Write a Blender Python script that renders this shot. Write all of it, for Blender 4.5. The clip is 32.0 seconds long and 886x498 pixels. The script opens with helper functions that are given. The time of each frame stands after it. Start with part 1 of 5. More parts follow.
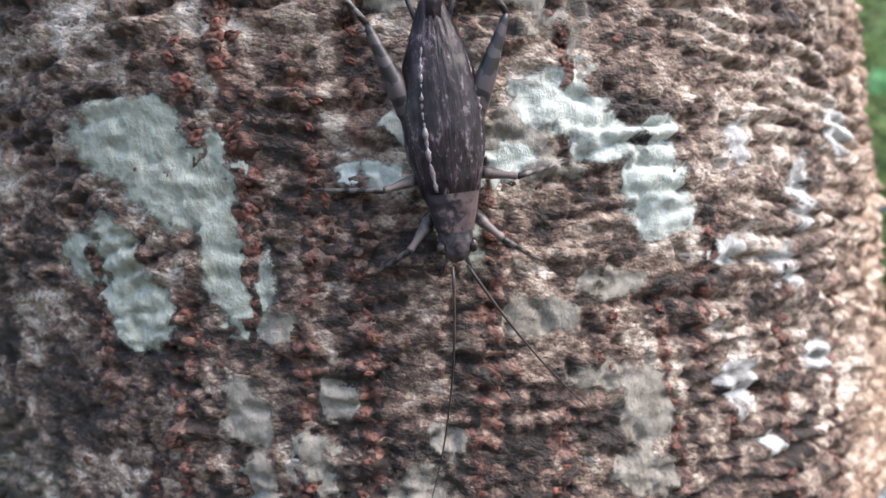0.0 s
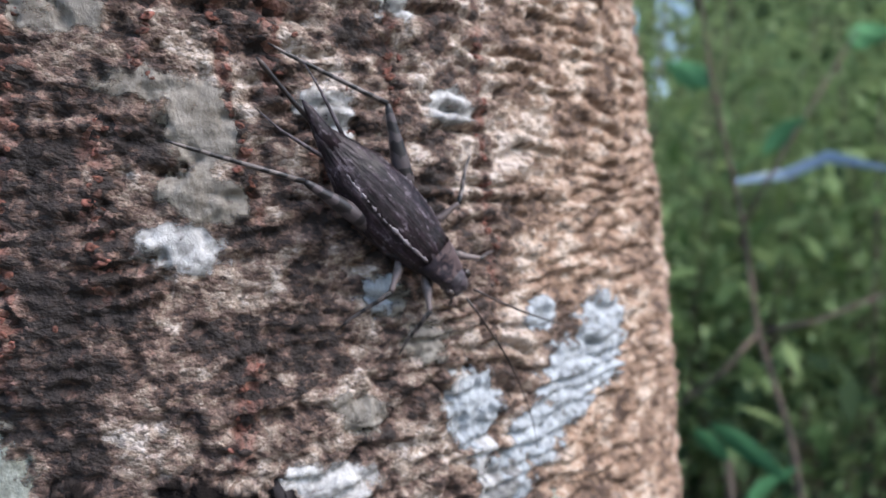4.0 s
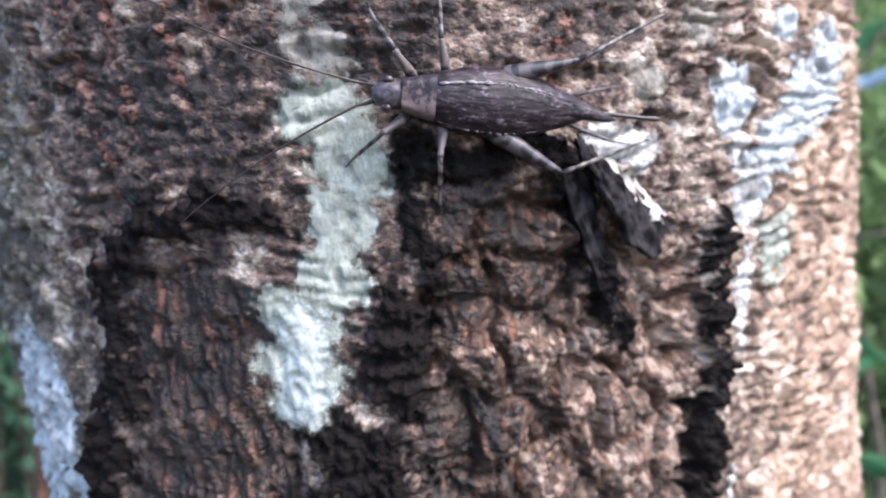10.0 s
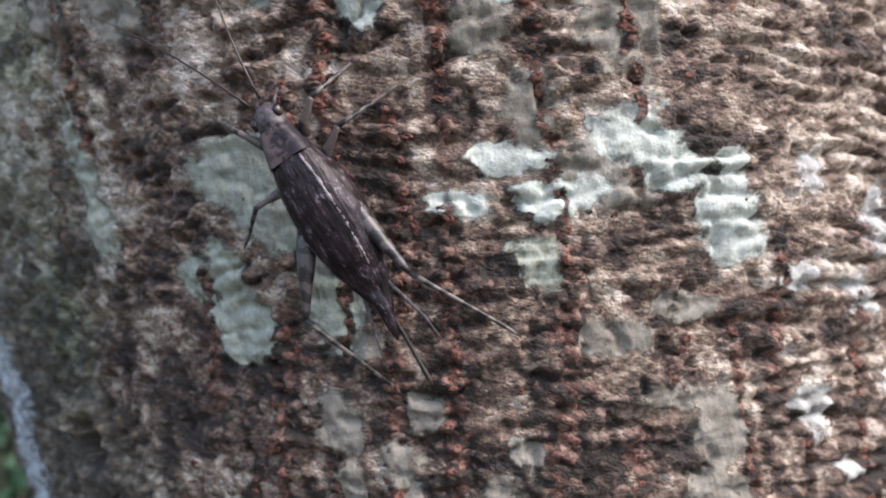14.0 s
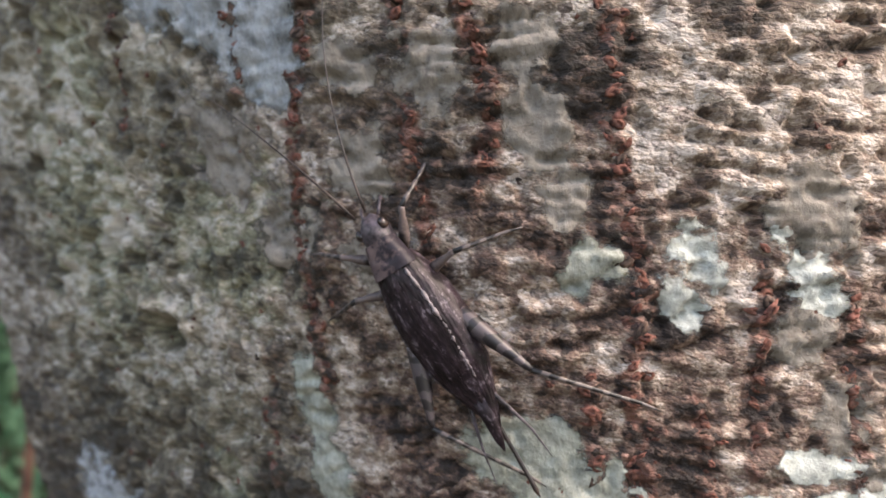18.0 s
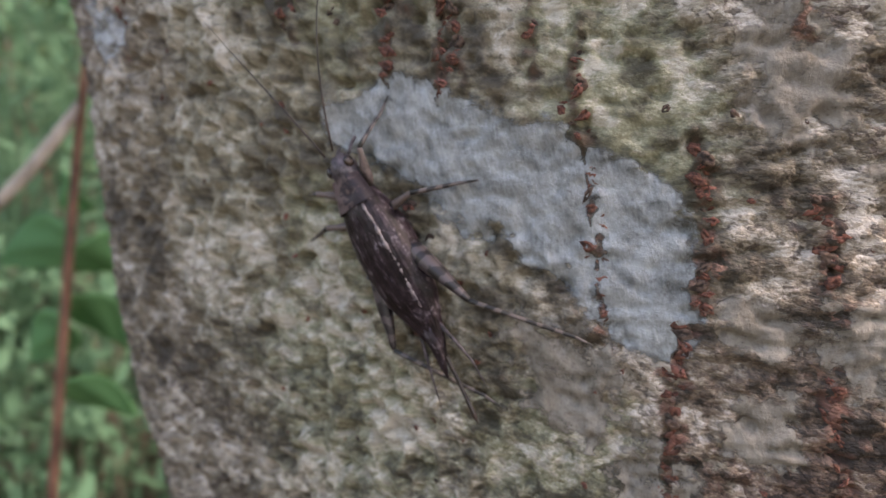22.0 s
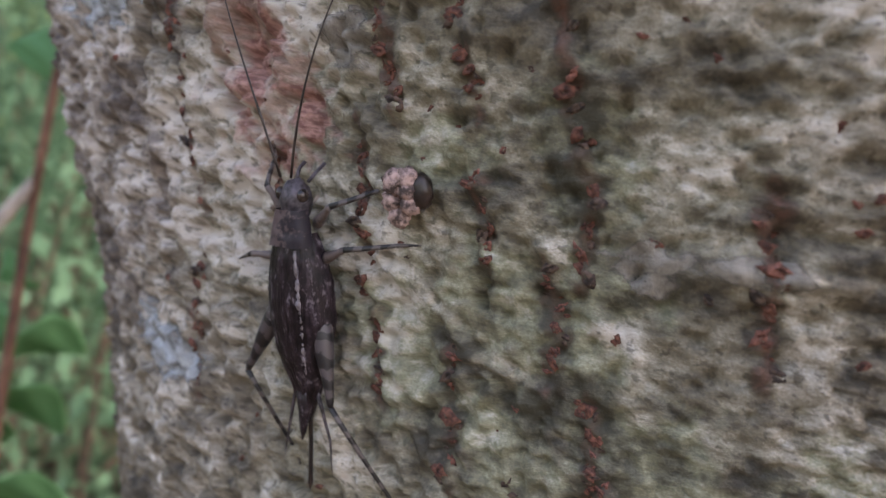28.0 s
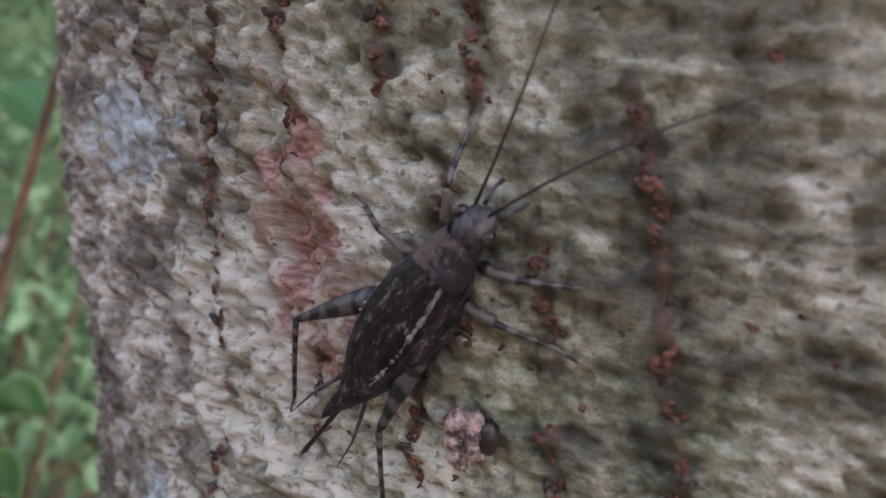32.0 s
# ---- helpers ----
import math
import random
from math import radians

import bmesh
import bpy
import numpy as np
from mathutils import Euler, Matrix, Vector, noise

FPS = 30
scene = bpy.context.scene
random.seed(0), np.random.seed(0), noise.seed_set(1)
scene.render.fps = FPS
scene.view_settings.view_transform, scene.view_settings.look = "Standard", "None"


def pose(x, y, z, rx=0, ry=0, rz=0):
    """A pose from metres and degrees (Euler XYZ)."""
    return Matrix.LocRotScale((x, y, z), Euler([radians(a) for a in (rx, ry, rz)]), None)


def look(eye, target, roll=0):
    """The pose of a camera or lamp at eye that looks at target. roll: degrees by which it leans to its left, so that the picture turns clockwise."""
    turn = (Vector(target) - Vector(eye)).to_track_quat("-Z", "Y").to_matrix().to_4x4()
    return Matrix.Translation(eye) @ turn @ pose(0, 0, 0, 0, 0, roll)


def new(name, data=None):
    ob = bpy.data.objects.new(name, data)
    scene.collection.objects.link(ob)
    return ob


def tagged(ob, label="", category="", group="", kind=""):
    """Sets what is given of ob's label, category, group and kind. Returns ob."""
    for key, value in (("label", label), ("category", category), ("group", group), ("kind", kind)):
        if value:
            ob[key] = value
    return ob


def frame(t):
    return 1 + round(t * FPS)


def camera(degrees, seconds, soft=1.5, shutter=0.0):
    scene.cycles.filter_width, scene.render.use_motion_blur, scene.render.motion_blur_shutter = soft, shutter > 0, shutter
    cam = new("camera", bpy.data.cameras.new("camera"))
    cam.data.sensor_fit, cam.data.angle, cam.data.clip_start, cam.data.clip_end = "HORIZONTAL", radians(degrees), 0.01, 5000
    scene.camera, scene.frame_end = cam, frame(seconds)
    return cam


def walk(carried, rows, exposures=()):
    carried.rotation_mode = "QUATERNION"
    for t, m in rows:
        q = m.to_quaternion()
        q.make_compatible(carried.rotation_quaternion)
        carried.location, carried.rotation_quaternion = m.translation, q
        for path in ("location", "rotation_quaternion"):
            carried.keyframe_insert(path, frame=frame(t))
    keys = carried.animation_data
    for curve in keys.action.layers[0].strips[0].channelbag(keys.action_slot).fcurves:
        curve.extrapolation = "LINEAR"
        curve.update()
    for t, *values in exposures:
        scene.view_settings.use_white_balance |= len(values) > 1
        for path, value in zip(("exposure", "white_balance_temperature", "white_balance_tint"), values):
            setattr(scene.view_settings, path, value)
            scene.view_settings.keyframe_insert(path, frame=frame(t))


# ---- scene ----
cam = camera(59.8, 32.0, soft=1.5)
cam.data.dof.use_dof = True
cam.data.dof.focus_distance = 0.068
cam.data.dof.aperture_fstop = 31.0
PATH = [
    (0, (-0.00300, 0.00448, 1.28365), (-0.00145, 0.10446, 1.28222), -0.66),
    (0.5, (-0.00313, 0.00386, 1.28186), (-0.00235, 0.10384, 1.27982), -0.77),
    (1, (-0.00310, 0.00521, 1.27230), (-0.00174, 0.10518, 1.27041), -0.80),
    (1.5, (0.00097, 0.00135, 1.26984), (0.00137, 0.10132, 1.26750), -1.28),
    (2, (0.00800, 0.00028, 1.26883), (0.00943, 0.10025, 1.26689), -1.26),
    (2.5, (0.02128, 0.00119, 1.26617), (0.02150, 0.10114, 1.26303), -0.89),
    (3, (0.03008, 0.00325, 1.26338), (0.02998, 0.10321, 1.26064), -1.04),
    (3.5, (0.03614, 0.00483, 1.26170), (0.03550, 0.10478, 1.25841), -0.66),
    (4, (0.04276, 0.00884, 1.25656), (0.04213, 0.10877, 1.25283), -0.56),
    (4.5, (0.04272, 0.01143, 1.25397), (0.04272, 0.11136, 1.25014), -0.84),
    (6.5, (0.04024, 0.00705, 1.24302), (0.03819, 0.10678, 1.23592), -0.61),
    (7, (0.03220, 0.00696, 1.23660), (0.02850, 0.10668, 1.22999), -1.58),
    (7.5, (0.02773, 0.00715, 1.22805), (0.02258, 0.10664, 1.21938), -1.76),
    (8, (0.02476, 0.00203, 1.21893), (0.01913, 0.10138, 1.20903), -2.02),
    (8.5, (0.01948, -0.00028, 1.21322), (0.01336, 0.09890, 1.20204), -2.03),
    (9, (0.01491, 0.00064, 1.21064), (0.00860, 0.09966, 1.19816), -1.64),
    (9.5, (0.01423, -0.00081, 1.21779), (0.00788, 0.09826, 1.20570), -1.35),
    (10, (0.01473, -0.00191, 1.22696), (0.00836, 0.09724, 1.21561), -1.08),
    (10.5, (0.01853, -0.00469, 1.23489), (0.01216, 0.09458, 1.22463), -0.93),
    (11, (0.01831, -0.00452, 1.24126), (0.01196, 0.09487, 1.23226), -1.07),
    (11.5, (0.01960, -0.00327, 1.24557), (0.01371, 0.09633, 1.23880), -0.81),
    (12, (0.01727, -0.00376, 1.25468), (0.01118, 0.09593, 1.24970), -0.39),
    (12.5, (0.01552, -0.00223, 1.26255), (0.00882, 0.09750, 1.25929), 0.13),
    (13, (0.00905, -0.00172, 1.27625), (0.00083, 0.09793, 1.27524), 0.33),
    (13.5, (0.00206, -0.00010, 1.28089), (-0.00652, 0.09951, 1.28310), -0.01),
    (15.5, (-0.02127, -0.00547, 1.29502), (-0.02396, 0.09449, 1.29494), -0.48),
    (16, (-0.02695, -0.00235, 1.29878), (-0.02950, 0.09761, 1.29887), 0.08),
    (16.5, (-0.03076, -0.00120, 1.30339), (-0.03257, 0.09878, 1.30342), 0.33),
    (17, (-0.03771, -0.00342, 1.30649), (-0.03730, 0.09657, 1.30770), 1.36),
    (17.5, (-0.04282, -0.00232, 1.30843), (-0.04002, 0.09763, 1.31011), 2.00),
    (18, (-0.04450, 0.00066, 1.31168), (-0.04062, 0.10054, 1.31451), 2.88),
    (18.5, (-0.05001, -0.00434, 1.31541), (-0.04458, 0.09548, 1.31761), 3.13),
    (19, (-0.05601, -0.00470, 1.31526), (-0.04873, 0.09503, 1.31575), 3.19),
    (19.5, (-0.05892, 0.00308, 1.31628), (-0.05101, 0.10276, 1.31473), 3.04),
    (20, (-0.06596, 0.00448, 1.31899), (-0.05919, 0.10421, 1.31617), 2.93),
    (20.5, (-0.07103, 0.00546, 1.32815), (-0.06244, 0.10505, 1.32527), 3.03),
    (21, (-0.07794, 0.01048, 1.33293), (-0.06855, 0.10998, 1.32965), 2.90),
    (21.5, (-0.08430, 0.01125, 1.33749), (-0.07441, 0.11066, 1.33304), 3.21),
    (22, (-0.08902, 0.01316, 1.34035), (-0.07822, 0.11251, 1.33669), 3.46),
    (22.5, (-0.09238, 0.01143, 1.34713), (-0.08022, 0.11064, 1.34418), 3.68),
    (23, (-0.09812, 0.01380, 1.35009), (-0.08364, 0.11272, 1.34787), 4.28),
    (23.5, (-0.09998, 0.02076, 1.35475), (-0.08359, 0.11939, 1.35302), 5.23),
    (24, (-0.10639, 0.02179, 1.35889), (-0.08762, 0.12001, 1.35749), 6.14),
    (24.5, (-0.10605, 0.02199, 1.36460), (-0.08639, 0.12002, 1.36246), 6.06),
    (25, (-0.11288, 0.02518, 1.37018), (-0.09351, 0.12317, 1.36558), 5.53),
    (25.5, (-0.11567, 0.02837, 1.37253), (-0.09787, 0.12657, 1.36622), 4.87),
    (26, (-0.11904, 0.02845, 1.37596), (-0.09991, 0.12633, 1.36860), 4.72),
    (26.5, (-0.11971, 0.02947, 1.37800), (-0.09965, 0.12720, 1.37125), 5.32),
    (28.5, (-0.11592, 0.03673, 1.38600), (-0.09523, 0.13457, 1.38602), 8.76),
    (29, (-0.12004, 0.04051, 1.38643), (-0.09895, 0.13824, 1.38835), 9.62),
    (29.5, (-0.12529, 0.04204, 1.38718), (-0.10421, 0.13976, 1.38967), 9.93),
    (30, (-0.12809, 0.04606, 1.38752), (-0.10695, 0.14376, 1.39046), 10.06),
    (30.5, (-0.12835, 0.05002, 1.38827), (-0.10736, 0.14775, 1.39104), 10.41),
    (31, (-0.12865, 0.04674, 1.39665), (-0.10675, 0.14429, 1.39905), 10.15),
    (31.5, (-0.12802, 0.04526, 1.39585), (-0.10529, 0.14256, 1.39989), 10.78),
    (32, (-0.12627, 0.04036, 1.39992), (-0.10246, 0.13742, 1.40344), 10.81),
]
EXPOSURES = [(0, 1.85, 6700, 13), (2, 1.9, 6750, 13), (3, 1.6, 6500, 13), (4, 1.35, 6350, 13), (6.5, 1.0, 6300, 16), (7.2, 1.15, 6250, 15), (8, 1.7, 6150, 13), (9, 2.2, 6150, 15), (10.5, 2.2, 6300, 15), (12, 1.65, 6500, 14), (13, 1.65, 6700, 13), (17, 1.9, 7600, 18), (20, 2.05, 8350, 18), (23, 2.1, 8500, 26), (26, 2.08, 8300, 27), (29, 2.16, 8150, 25), (32, 2.15, 8150, 26)]
walk(cam, [(t, look(eye, target, roll)) for t, eye, target, roll in PATH], EXPOSURES)

# ---- world and light ----
world = bpy.data.worlds.new("forest_sky")
scene.world = world
world.use_nodes = True
wn = world.node_tree
sky = wn.nodes.new("ShaderNodeTexSky")
sky.sky_type = 'NISHITA'
sky.sun_disc = False
sky.sun_elevation = radians(48)
sky.sun_rotation = radians(120)
wn.links.new(sky.outputs["Color"], wn.nodes["Background"].inputs["Color"])
wn.nodes["Background"].inputs["Strength"].default_value = 0.15
sun = new("sun", bpy.data.lights.new("sun", 'SUN'))
sun.data.energy, sun.data.angle, sun.data.color = 1.9, radians(32), (1.0, 0.94, 0.88)
sun.matrix_world = look((0, 0, 8), (-0.66, 0.38, 7.15))

# ---- small helpers ----
BASE = 1.2


def part(name, bm, material, parent, label=""):
    """A bmesh or mesh as one mesh object under a thing or a part."""
    if isinstance(bm, bmesh.types.BMesh):
        me = bpy.data.meshes.new(name)
        bm.to_mesh(me)
        bm.free()
    else:
        me = bm
    if material is not None and not me.materials:
        me.materials.append(material)
    ob = new(name, me)
    ob.parent = parent
    if label:
        tagged(ob, label)
    return ob


def smooth_mesh(me):
    me.polygons.foreach_set("use_smooth", np.ones(len(me.polygons), bool))
    return me


def mesh_from(name, verts, faces, smooth=True):
    me = bpy.data.meshes.new(name)
    me.from_pydata([tuple(v) for v in verts], [], [tuple(f) for f in faces])
    if smooth:
        smooth_mesh(me)
    return me


def grid_mesh(name, pts, keep=None):
    """A sheet of quads from an array of points (rows, columns, 3); keep picks the quads."""
    nv, nu = pts.shape[:2]
    idx = np.arange(nv * nu, dtype=np.int32).reshape(nv, nu)
    quads = np.stack([idx[:-1, :-1], idx[:-1, 1:], idx[1:, 1:], idx[1:, :-1]], -1)
    quads = quads[keep] if keep is not None else quads.reshape(-1, 4)
    used, inverse = np.unique(quads.ravel(), return_inverse=True)
    me = bpy.data.meshes.new(name)
    me.vertices.add(len(used))
    me.vertices.foreach_set("co", pts.reshape(-1, 3)[used].astype(np.float32).ravel())
    me.loops.add(quads.size)
    me.loops.foreach_set("vertex_index", inverse.astype(np.int32))
    me.polygons.add(len(quads))
    me.polygons.foreach_set("loop_start", np.arange(0, quads.size, 4, dtype=np.int32))
    me.update(calc_edges=True)
    smooth_mesh(me)
    return me, used


def put_attribute(me, name, values, kind="FLOAT"):
    at = me.attributes.new(name, kind, 'POINT')
    at.data.foreach_set("value" if kind == "FLOAT" else "vector", np.ascontiguousarray(values, np.float32).ravel())


_rng = np.random.RandomState(7)
_PERM = np.tile(_rng.permutation(512), 2)
_GRAD = np.stack([np.cos(np.arange(512) * 2.399963), np.sin(np.arange(512) * 2.399963)], -1)


def noise2(x, y, seed=0):
    """Smooth gradient noise, about -1 to 1."""
    xi, yi = np.floor(x).astype(np.int64), np.floor(y).astype(np.int64)
    fx, fy = x - xi, y - yi
    sx, sy = fx * fx * (3 - 2 * fx), fy * fy * (3 - 2 * fy)

    def corner(a, b):
        g = _GRAD[_PERM[_PERM[(xi + a + seed * 37) & 511] + ((yi + b) & 511) & 511]]
        return g[..., 0] * (fx - a) + g[..., 1] * (fy - b)
    low = corner(0, 0) * (1 - sx) + corner(1, 0) * sx
    high = corner(0, 1) * (1 - sx) + corner(1, 1) * sx
    return (low * (1 - sy) + high * sy) * 1.6


def cell_noise(x, y, seed=0):
    """Distances to the nearest and second nearest of scattered points, and a value for the nearest."""
    xi, yi = np.floor(x).astype(np.int64), np.floor(y).astype(np.int64)
    f1, f2, who = np.full(x.shape, 9.0), np.full(x.shape, 9.0), np.zeros(x.shape)
    for a in (-1, 0, 1):
        for b in (-1, 0, 1):
            k = _PERM[_PERM[(xi + a + seed * 53) & 511] + ((yi + b) & 511) & 511]
            d = np.hypot(xi + a + 0.15 + 0.7 * ((k * 0.6180340) % 1) - x, yi + b + 0.15 + 0.7 * ((k * 0.7548777) % 1) - y)
            nearer = d < f1
            f2 = np.where(nearer, f1, np.minimum(f2, d))
            who = np.where(nearer, (k * 0.5698403) % 1, who)
            f1 = np.where(nearer, d, f1)
    return f1, f2, who


def step(x, a, b):
    q = np.clip((x - a) / (b - a), 0, 1)
    return q * q * (3 - 2 * q)


def lobes(u, v, some, ragged=0.35, seed=3):
    """Over 0 inside a union of ovals (u, v, half width, half height) in mm, with a ragged outline."""
    best = np.full(np.shape(u), -9.0)
    for cu, cv, ru, rv in some:
        best = np.maximum(best, 1 - np.sqrt(((u - cu) / ru) ** 2 + ((v - cv) / rv) ** 2))
    edge = noise2(u / 3.2, v / 2.6, seed) * 0.6 + noise2(u / 1.3, v / 1.0, seed + 5) * 0.45 + noise2(u / 0.6, v / 0.5, seed + 6) * 0.25
    return best + ragged * edge


# ---- the trunk's form: u runs round it, v up it, both in mm ----
AX, AXS, AY, AYS = [-0.3953, -0.1914, 2.9509, 0.0848]
KNOTS = [1.253, 1.392, 1.549, 1.712, 1.805, 1.97, 2.104]
ROUND = [-0.047, 0.13, 0.096, 0.015, -0.114, -0.13, 0.065, 0.007, 0.041, 0.075, 0.106, -0.009]


def trunk_radius(th, z):
    zc = np.clip(z, -0.5, 4.3) / 2 - 1
    r = np.interp(z, (-1, 0, 1, 2, 3, 4, 5), KNOTS)
    waves = (np.cos(2 * th), np.sin(2 * th), np.cos(3 * th), np.sin(3 * th))
    for n, wave in enumerate(waves):
        r = r + wave * (ROUND[3 * n] + ROUND[3 * n + 1] * zc + ROUND[3 * n + 2] * zc * zc)
    return r


def on_trunk(u, v, h=0.0):
    """The place, in metres, at u, v and h mm off the mean surface."""
    u, v, h = np.broadcast_arrays(np.asarray(u, float), np.asarray(v, float), np.asarray(h, float))
    th, z = u / 100, v / 60
    bulge = step(-u, 111, 137) * np.interp(v, (47, 65, 77, 95, 117, 137, 155, 173, 189, 217), (2.0, 3.4, 3.4, 2.4, 2.0, 0.6, -0.9, -1.6, 0.0, 0.6))
    r = trunk_radius(th, z) * 0.06 + (h + bulge) * 0.001
    x = (AX + AXS * (z - 2)) * 0.06 + r * np.sin(th)
    y = (AY + AYS * (z - 2)) * 0.06 - r * np.cos(th)
    return np.stack([x, y, BASE + v * 0.001], -1)


def trunk_frame(u, v, h=0.0):
    """Origin, direction round, direction up and outward normal at a point of the mean surface."""
    o = Vector(on_trunk(u, v, h))
    a = (Vector(on_trunk(u + 1, v, h)) - Vector(on_trunk(u - 1, v, h))).normalized()
    b = (Vector(on_trunk(u, v + 1, h)) - Vector(on_trunk(u, v - 1, h))).normalized()
    n = a.cross(b).normalized()
    b = n.cross(a).normalized()
    return o, a, b, n


def moved(some, du=-7.5, dv=-13.0):
    """Places (u, v, ...) carried along the bark."""
    return [(p[0] + du, p[1] + dv, *p[2:]) for p in some]


WOUND_MAIN = [(35, 4, 25, 22), (34, -14, 28, 24), (32, -40, 29, 26)]
WOUND_SIDE = [(-21, 2, 14, 15), (-23, -16, 17, 16), (-24, -40, 19, 20)]
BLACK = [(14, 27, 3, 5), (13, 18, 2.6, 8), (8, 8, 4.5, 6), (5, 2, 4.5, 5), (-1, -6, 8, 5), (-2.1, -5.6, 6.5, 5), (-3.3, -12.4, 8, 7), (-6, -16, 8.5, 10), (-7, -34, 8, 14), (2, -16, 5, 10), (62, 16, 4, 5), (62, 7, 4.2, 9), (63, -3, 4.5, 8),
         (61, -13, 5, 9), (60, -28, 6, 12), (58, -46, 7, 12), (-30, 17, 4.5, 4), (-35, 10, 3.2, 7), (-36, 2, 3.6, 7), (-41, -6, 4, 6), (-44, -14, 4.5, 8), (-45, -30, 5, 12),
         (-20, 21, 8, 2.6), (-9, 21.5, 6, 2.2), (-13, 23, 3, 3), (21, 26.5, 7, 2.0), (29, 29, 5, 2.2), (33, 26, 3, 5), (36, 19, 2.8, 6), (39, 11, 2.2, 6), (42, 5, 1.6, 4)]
MOSS = moved([(-59.7, 203.7, 6, 4), (-67.7, 185.7, 8, 10), (-45.7, 195.7, 6, 4), (-49.7, 186.7, 4, 12), (-58, 178, 7, 12), (-40, 128, 14, 12), (-70, 128, 18, 20),
        (-28, 165, 10, 14), (-50, 90, 9, 12), (-55.7, 192.7, 7, 6), (-47.7, 204.7, 5, 8), (-45, 180, 8, 7), (-30, 178, 8, 9), (-52, 190, 6, 5), (-66, 150, 9, 10)])
SLATE_SHEET = moved([(-57.5, 163.2, 5.0, 2.8), (-50.5, 163.2, 6.5, 5.6), (-44.0, 159.0, 7.0, 6.6), (-36.0, 156.0, 7.5, 7.2), (-30.0, 152.0, 6.4, 8.6), (-28.0, 145.6, 4.6, 4.4)])
COLUMN_SHEET = [(4.5, 32, 6.5, 4.6), (6, 27, 6, 5), (3, 20, 4.8, 5.4), (0, 14, 5.6, 4.4), (-5, 10, 7.2, 4.2), (-6.5, 4, 6.6, 4.4), (-8, -0.5, 5, 3)]
GREEN_SHEET = [(-14, 93, 7.5, 4.3), (-9.5, 89, 7, 4.8), (-5, 91, 3.5, 3.4), (-11, 95, 3.5, 2.6), (-6, 81, 3.8, 7.5), (-6, 76.5, 2, 3)]
SHEETS = SLATE_SHEET + COLUMN_SHEET + GREEN_SHEET
# tone shifts (weight, u, v, half sizes): bark stains, plus shaded and lit areas painted in
STAINS_AND_SHADE = [(-0.03, -25.5, 123, 12, 10), (-0.04, -53.5, 174, 16, 11), (-0.08, -27.5, 189, 18, 20), (-0.06, -63.5, 185, 15, 9), (-0.08, -41.5, 113, 14, 8), (-0.14, -3.5, 101, 14, 10), (-0.03, 8, 60, 12, 16), (-0.05, -75, 185, 30, 30), (0.06, 18, 38, 14, 6), (-0.22, -12, 27, 9, 8), (-0.13, -24, 38, 14, 13), (-0.15, 12, 45, 16, 13), (0.06, -82, 128, 28, 26), (0.05, -105, 150, 22, 30), (-0.24, 10, -9, 9, 11), (-0.16, 20, 18, 13, 9), (-0.05, -24, -5, 12, 20), (0.12, 46, 0, 16, 18), (-0.13, 30, 45, 14, 7), (-0.03, 20, 66, 14, 10), (-0.05, 30, 84, 20, 8), (0.07, -69.5, 135, 22, 22), (0.07, -102.5, 172, 18, 26), (0.08, -17.5, 171, 18, 12), (0.05, -73.5, 192, 24, 18), (0.1, -88.5, 195, 16, 20), (0.1, -85.5, 177, 14, 14)]
RED_SCAR = moved([(-79.7, 211.7, 1.6, 6), (-75.7, 214.7, 1.4, 5), (-73.7, 206.7, 1.6, 3), (-81.7, 219.7, 2, 2.4), (-76.7, 222.7, 1.6, 3), (-82.7, 206.7, 1.2, 3), (-77.7, 203.7, 1.4, 2)])


def bark_masks(u, v):
    main, side = lobes(u, v, WOUND_MAIN, 0.10, 11), lobes(u, v, WOUND_SIDE, 0.12, 12)
    wound = np.maximum(step(main, -0.06, 0.12), step(side, -0.16, 0.2))
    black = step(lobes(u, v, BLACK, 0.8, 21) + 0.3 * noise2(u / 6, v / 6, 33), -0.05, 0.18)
    moss = np.maximum(step(lobes(u, v, MOSS, 0.6, 31), -0.2, 0.5), 0.38 * step(-u + 14 * noise2(u / 18, v / 14, 37), 27, 57) * step(u + 14 * noise2(u / 18, v / 14, 40), -112, -92) * step(v, 60, 98))
    return wound, black, moss


# upright strings of broken reddish cork: half width, strength, places (u, v) from the top down
STRINGS_LOW = [(1.3, 1.0, ((-1, 97), (-3.6, 84), (-5.7, 75))), (0.9, 0.7, ((4.2, 91), (1, 77))), (1.2, 0.8, ((8.5, 89), (6.1, 76))), (1.6, 1.0, ((-0.5, 74), (-2.9, 62), (-6.9, 43))),
               (1.8, 1.0, ((6.7, 76), (4.4, 66), (2.7, 56))), (1.4, 1.0, ((-12.4, 77), (-16, 66), (-22.3, 59), (-26.5, 46))), (1.1, 0.9, ((-16, 64), (-18.8, 56), (-23, 40), (-21, 26))),
               (1.0, 0.9, ((-10.3, 63), (-12.7, 50), (-14, 34))), (1.4, 0.9, ((15.1, 64), (13, 51), (10.5, 42))), (1.3, 1.0, ((-22.5, 82), (-25.3, 68)))]
STRINGS_RIGHT = [(1.6, 0.9, ((20.3, 84), (18.4, 74), (16.4, 64))), (1.5, 0.8, ((25.3, 66), (21.9, 50))), (0.8, 0.9, ((38, 77), (38.8, 57))), (1.0, 0.7, ((31.6, 76), (29, 70))),
                 (0.8, 0.8, ((47.4, 64), (47, 58))), (1.2, 0.8, ((44, 84), (43, 70))), (1.0, 0.7, ((56, 80), (57, 52))), (1.0, 0.7, ((68, 84), (70, 48))), (1.6, 0.9, ((36, 42), (33, 33))), (1.4, 0.8, ((-30, 48), (-28, 26)))]
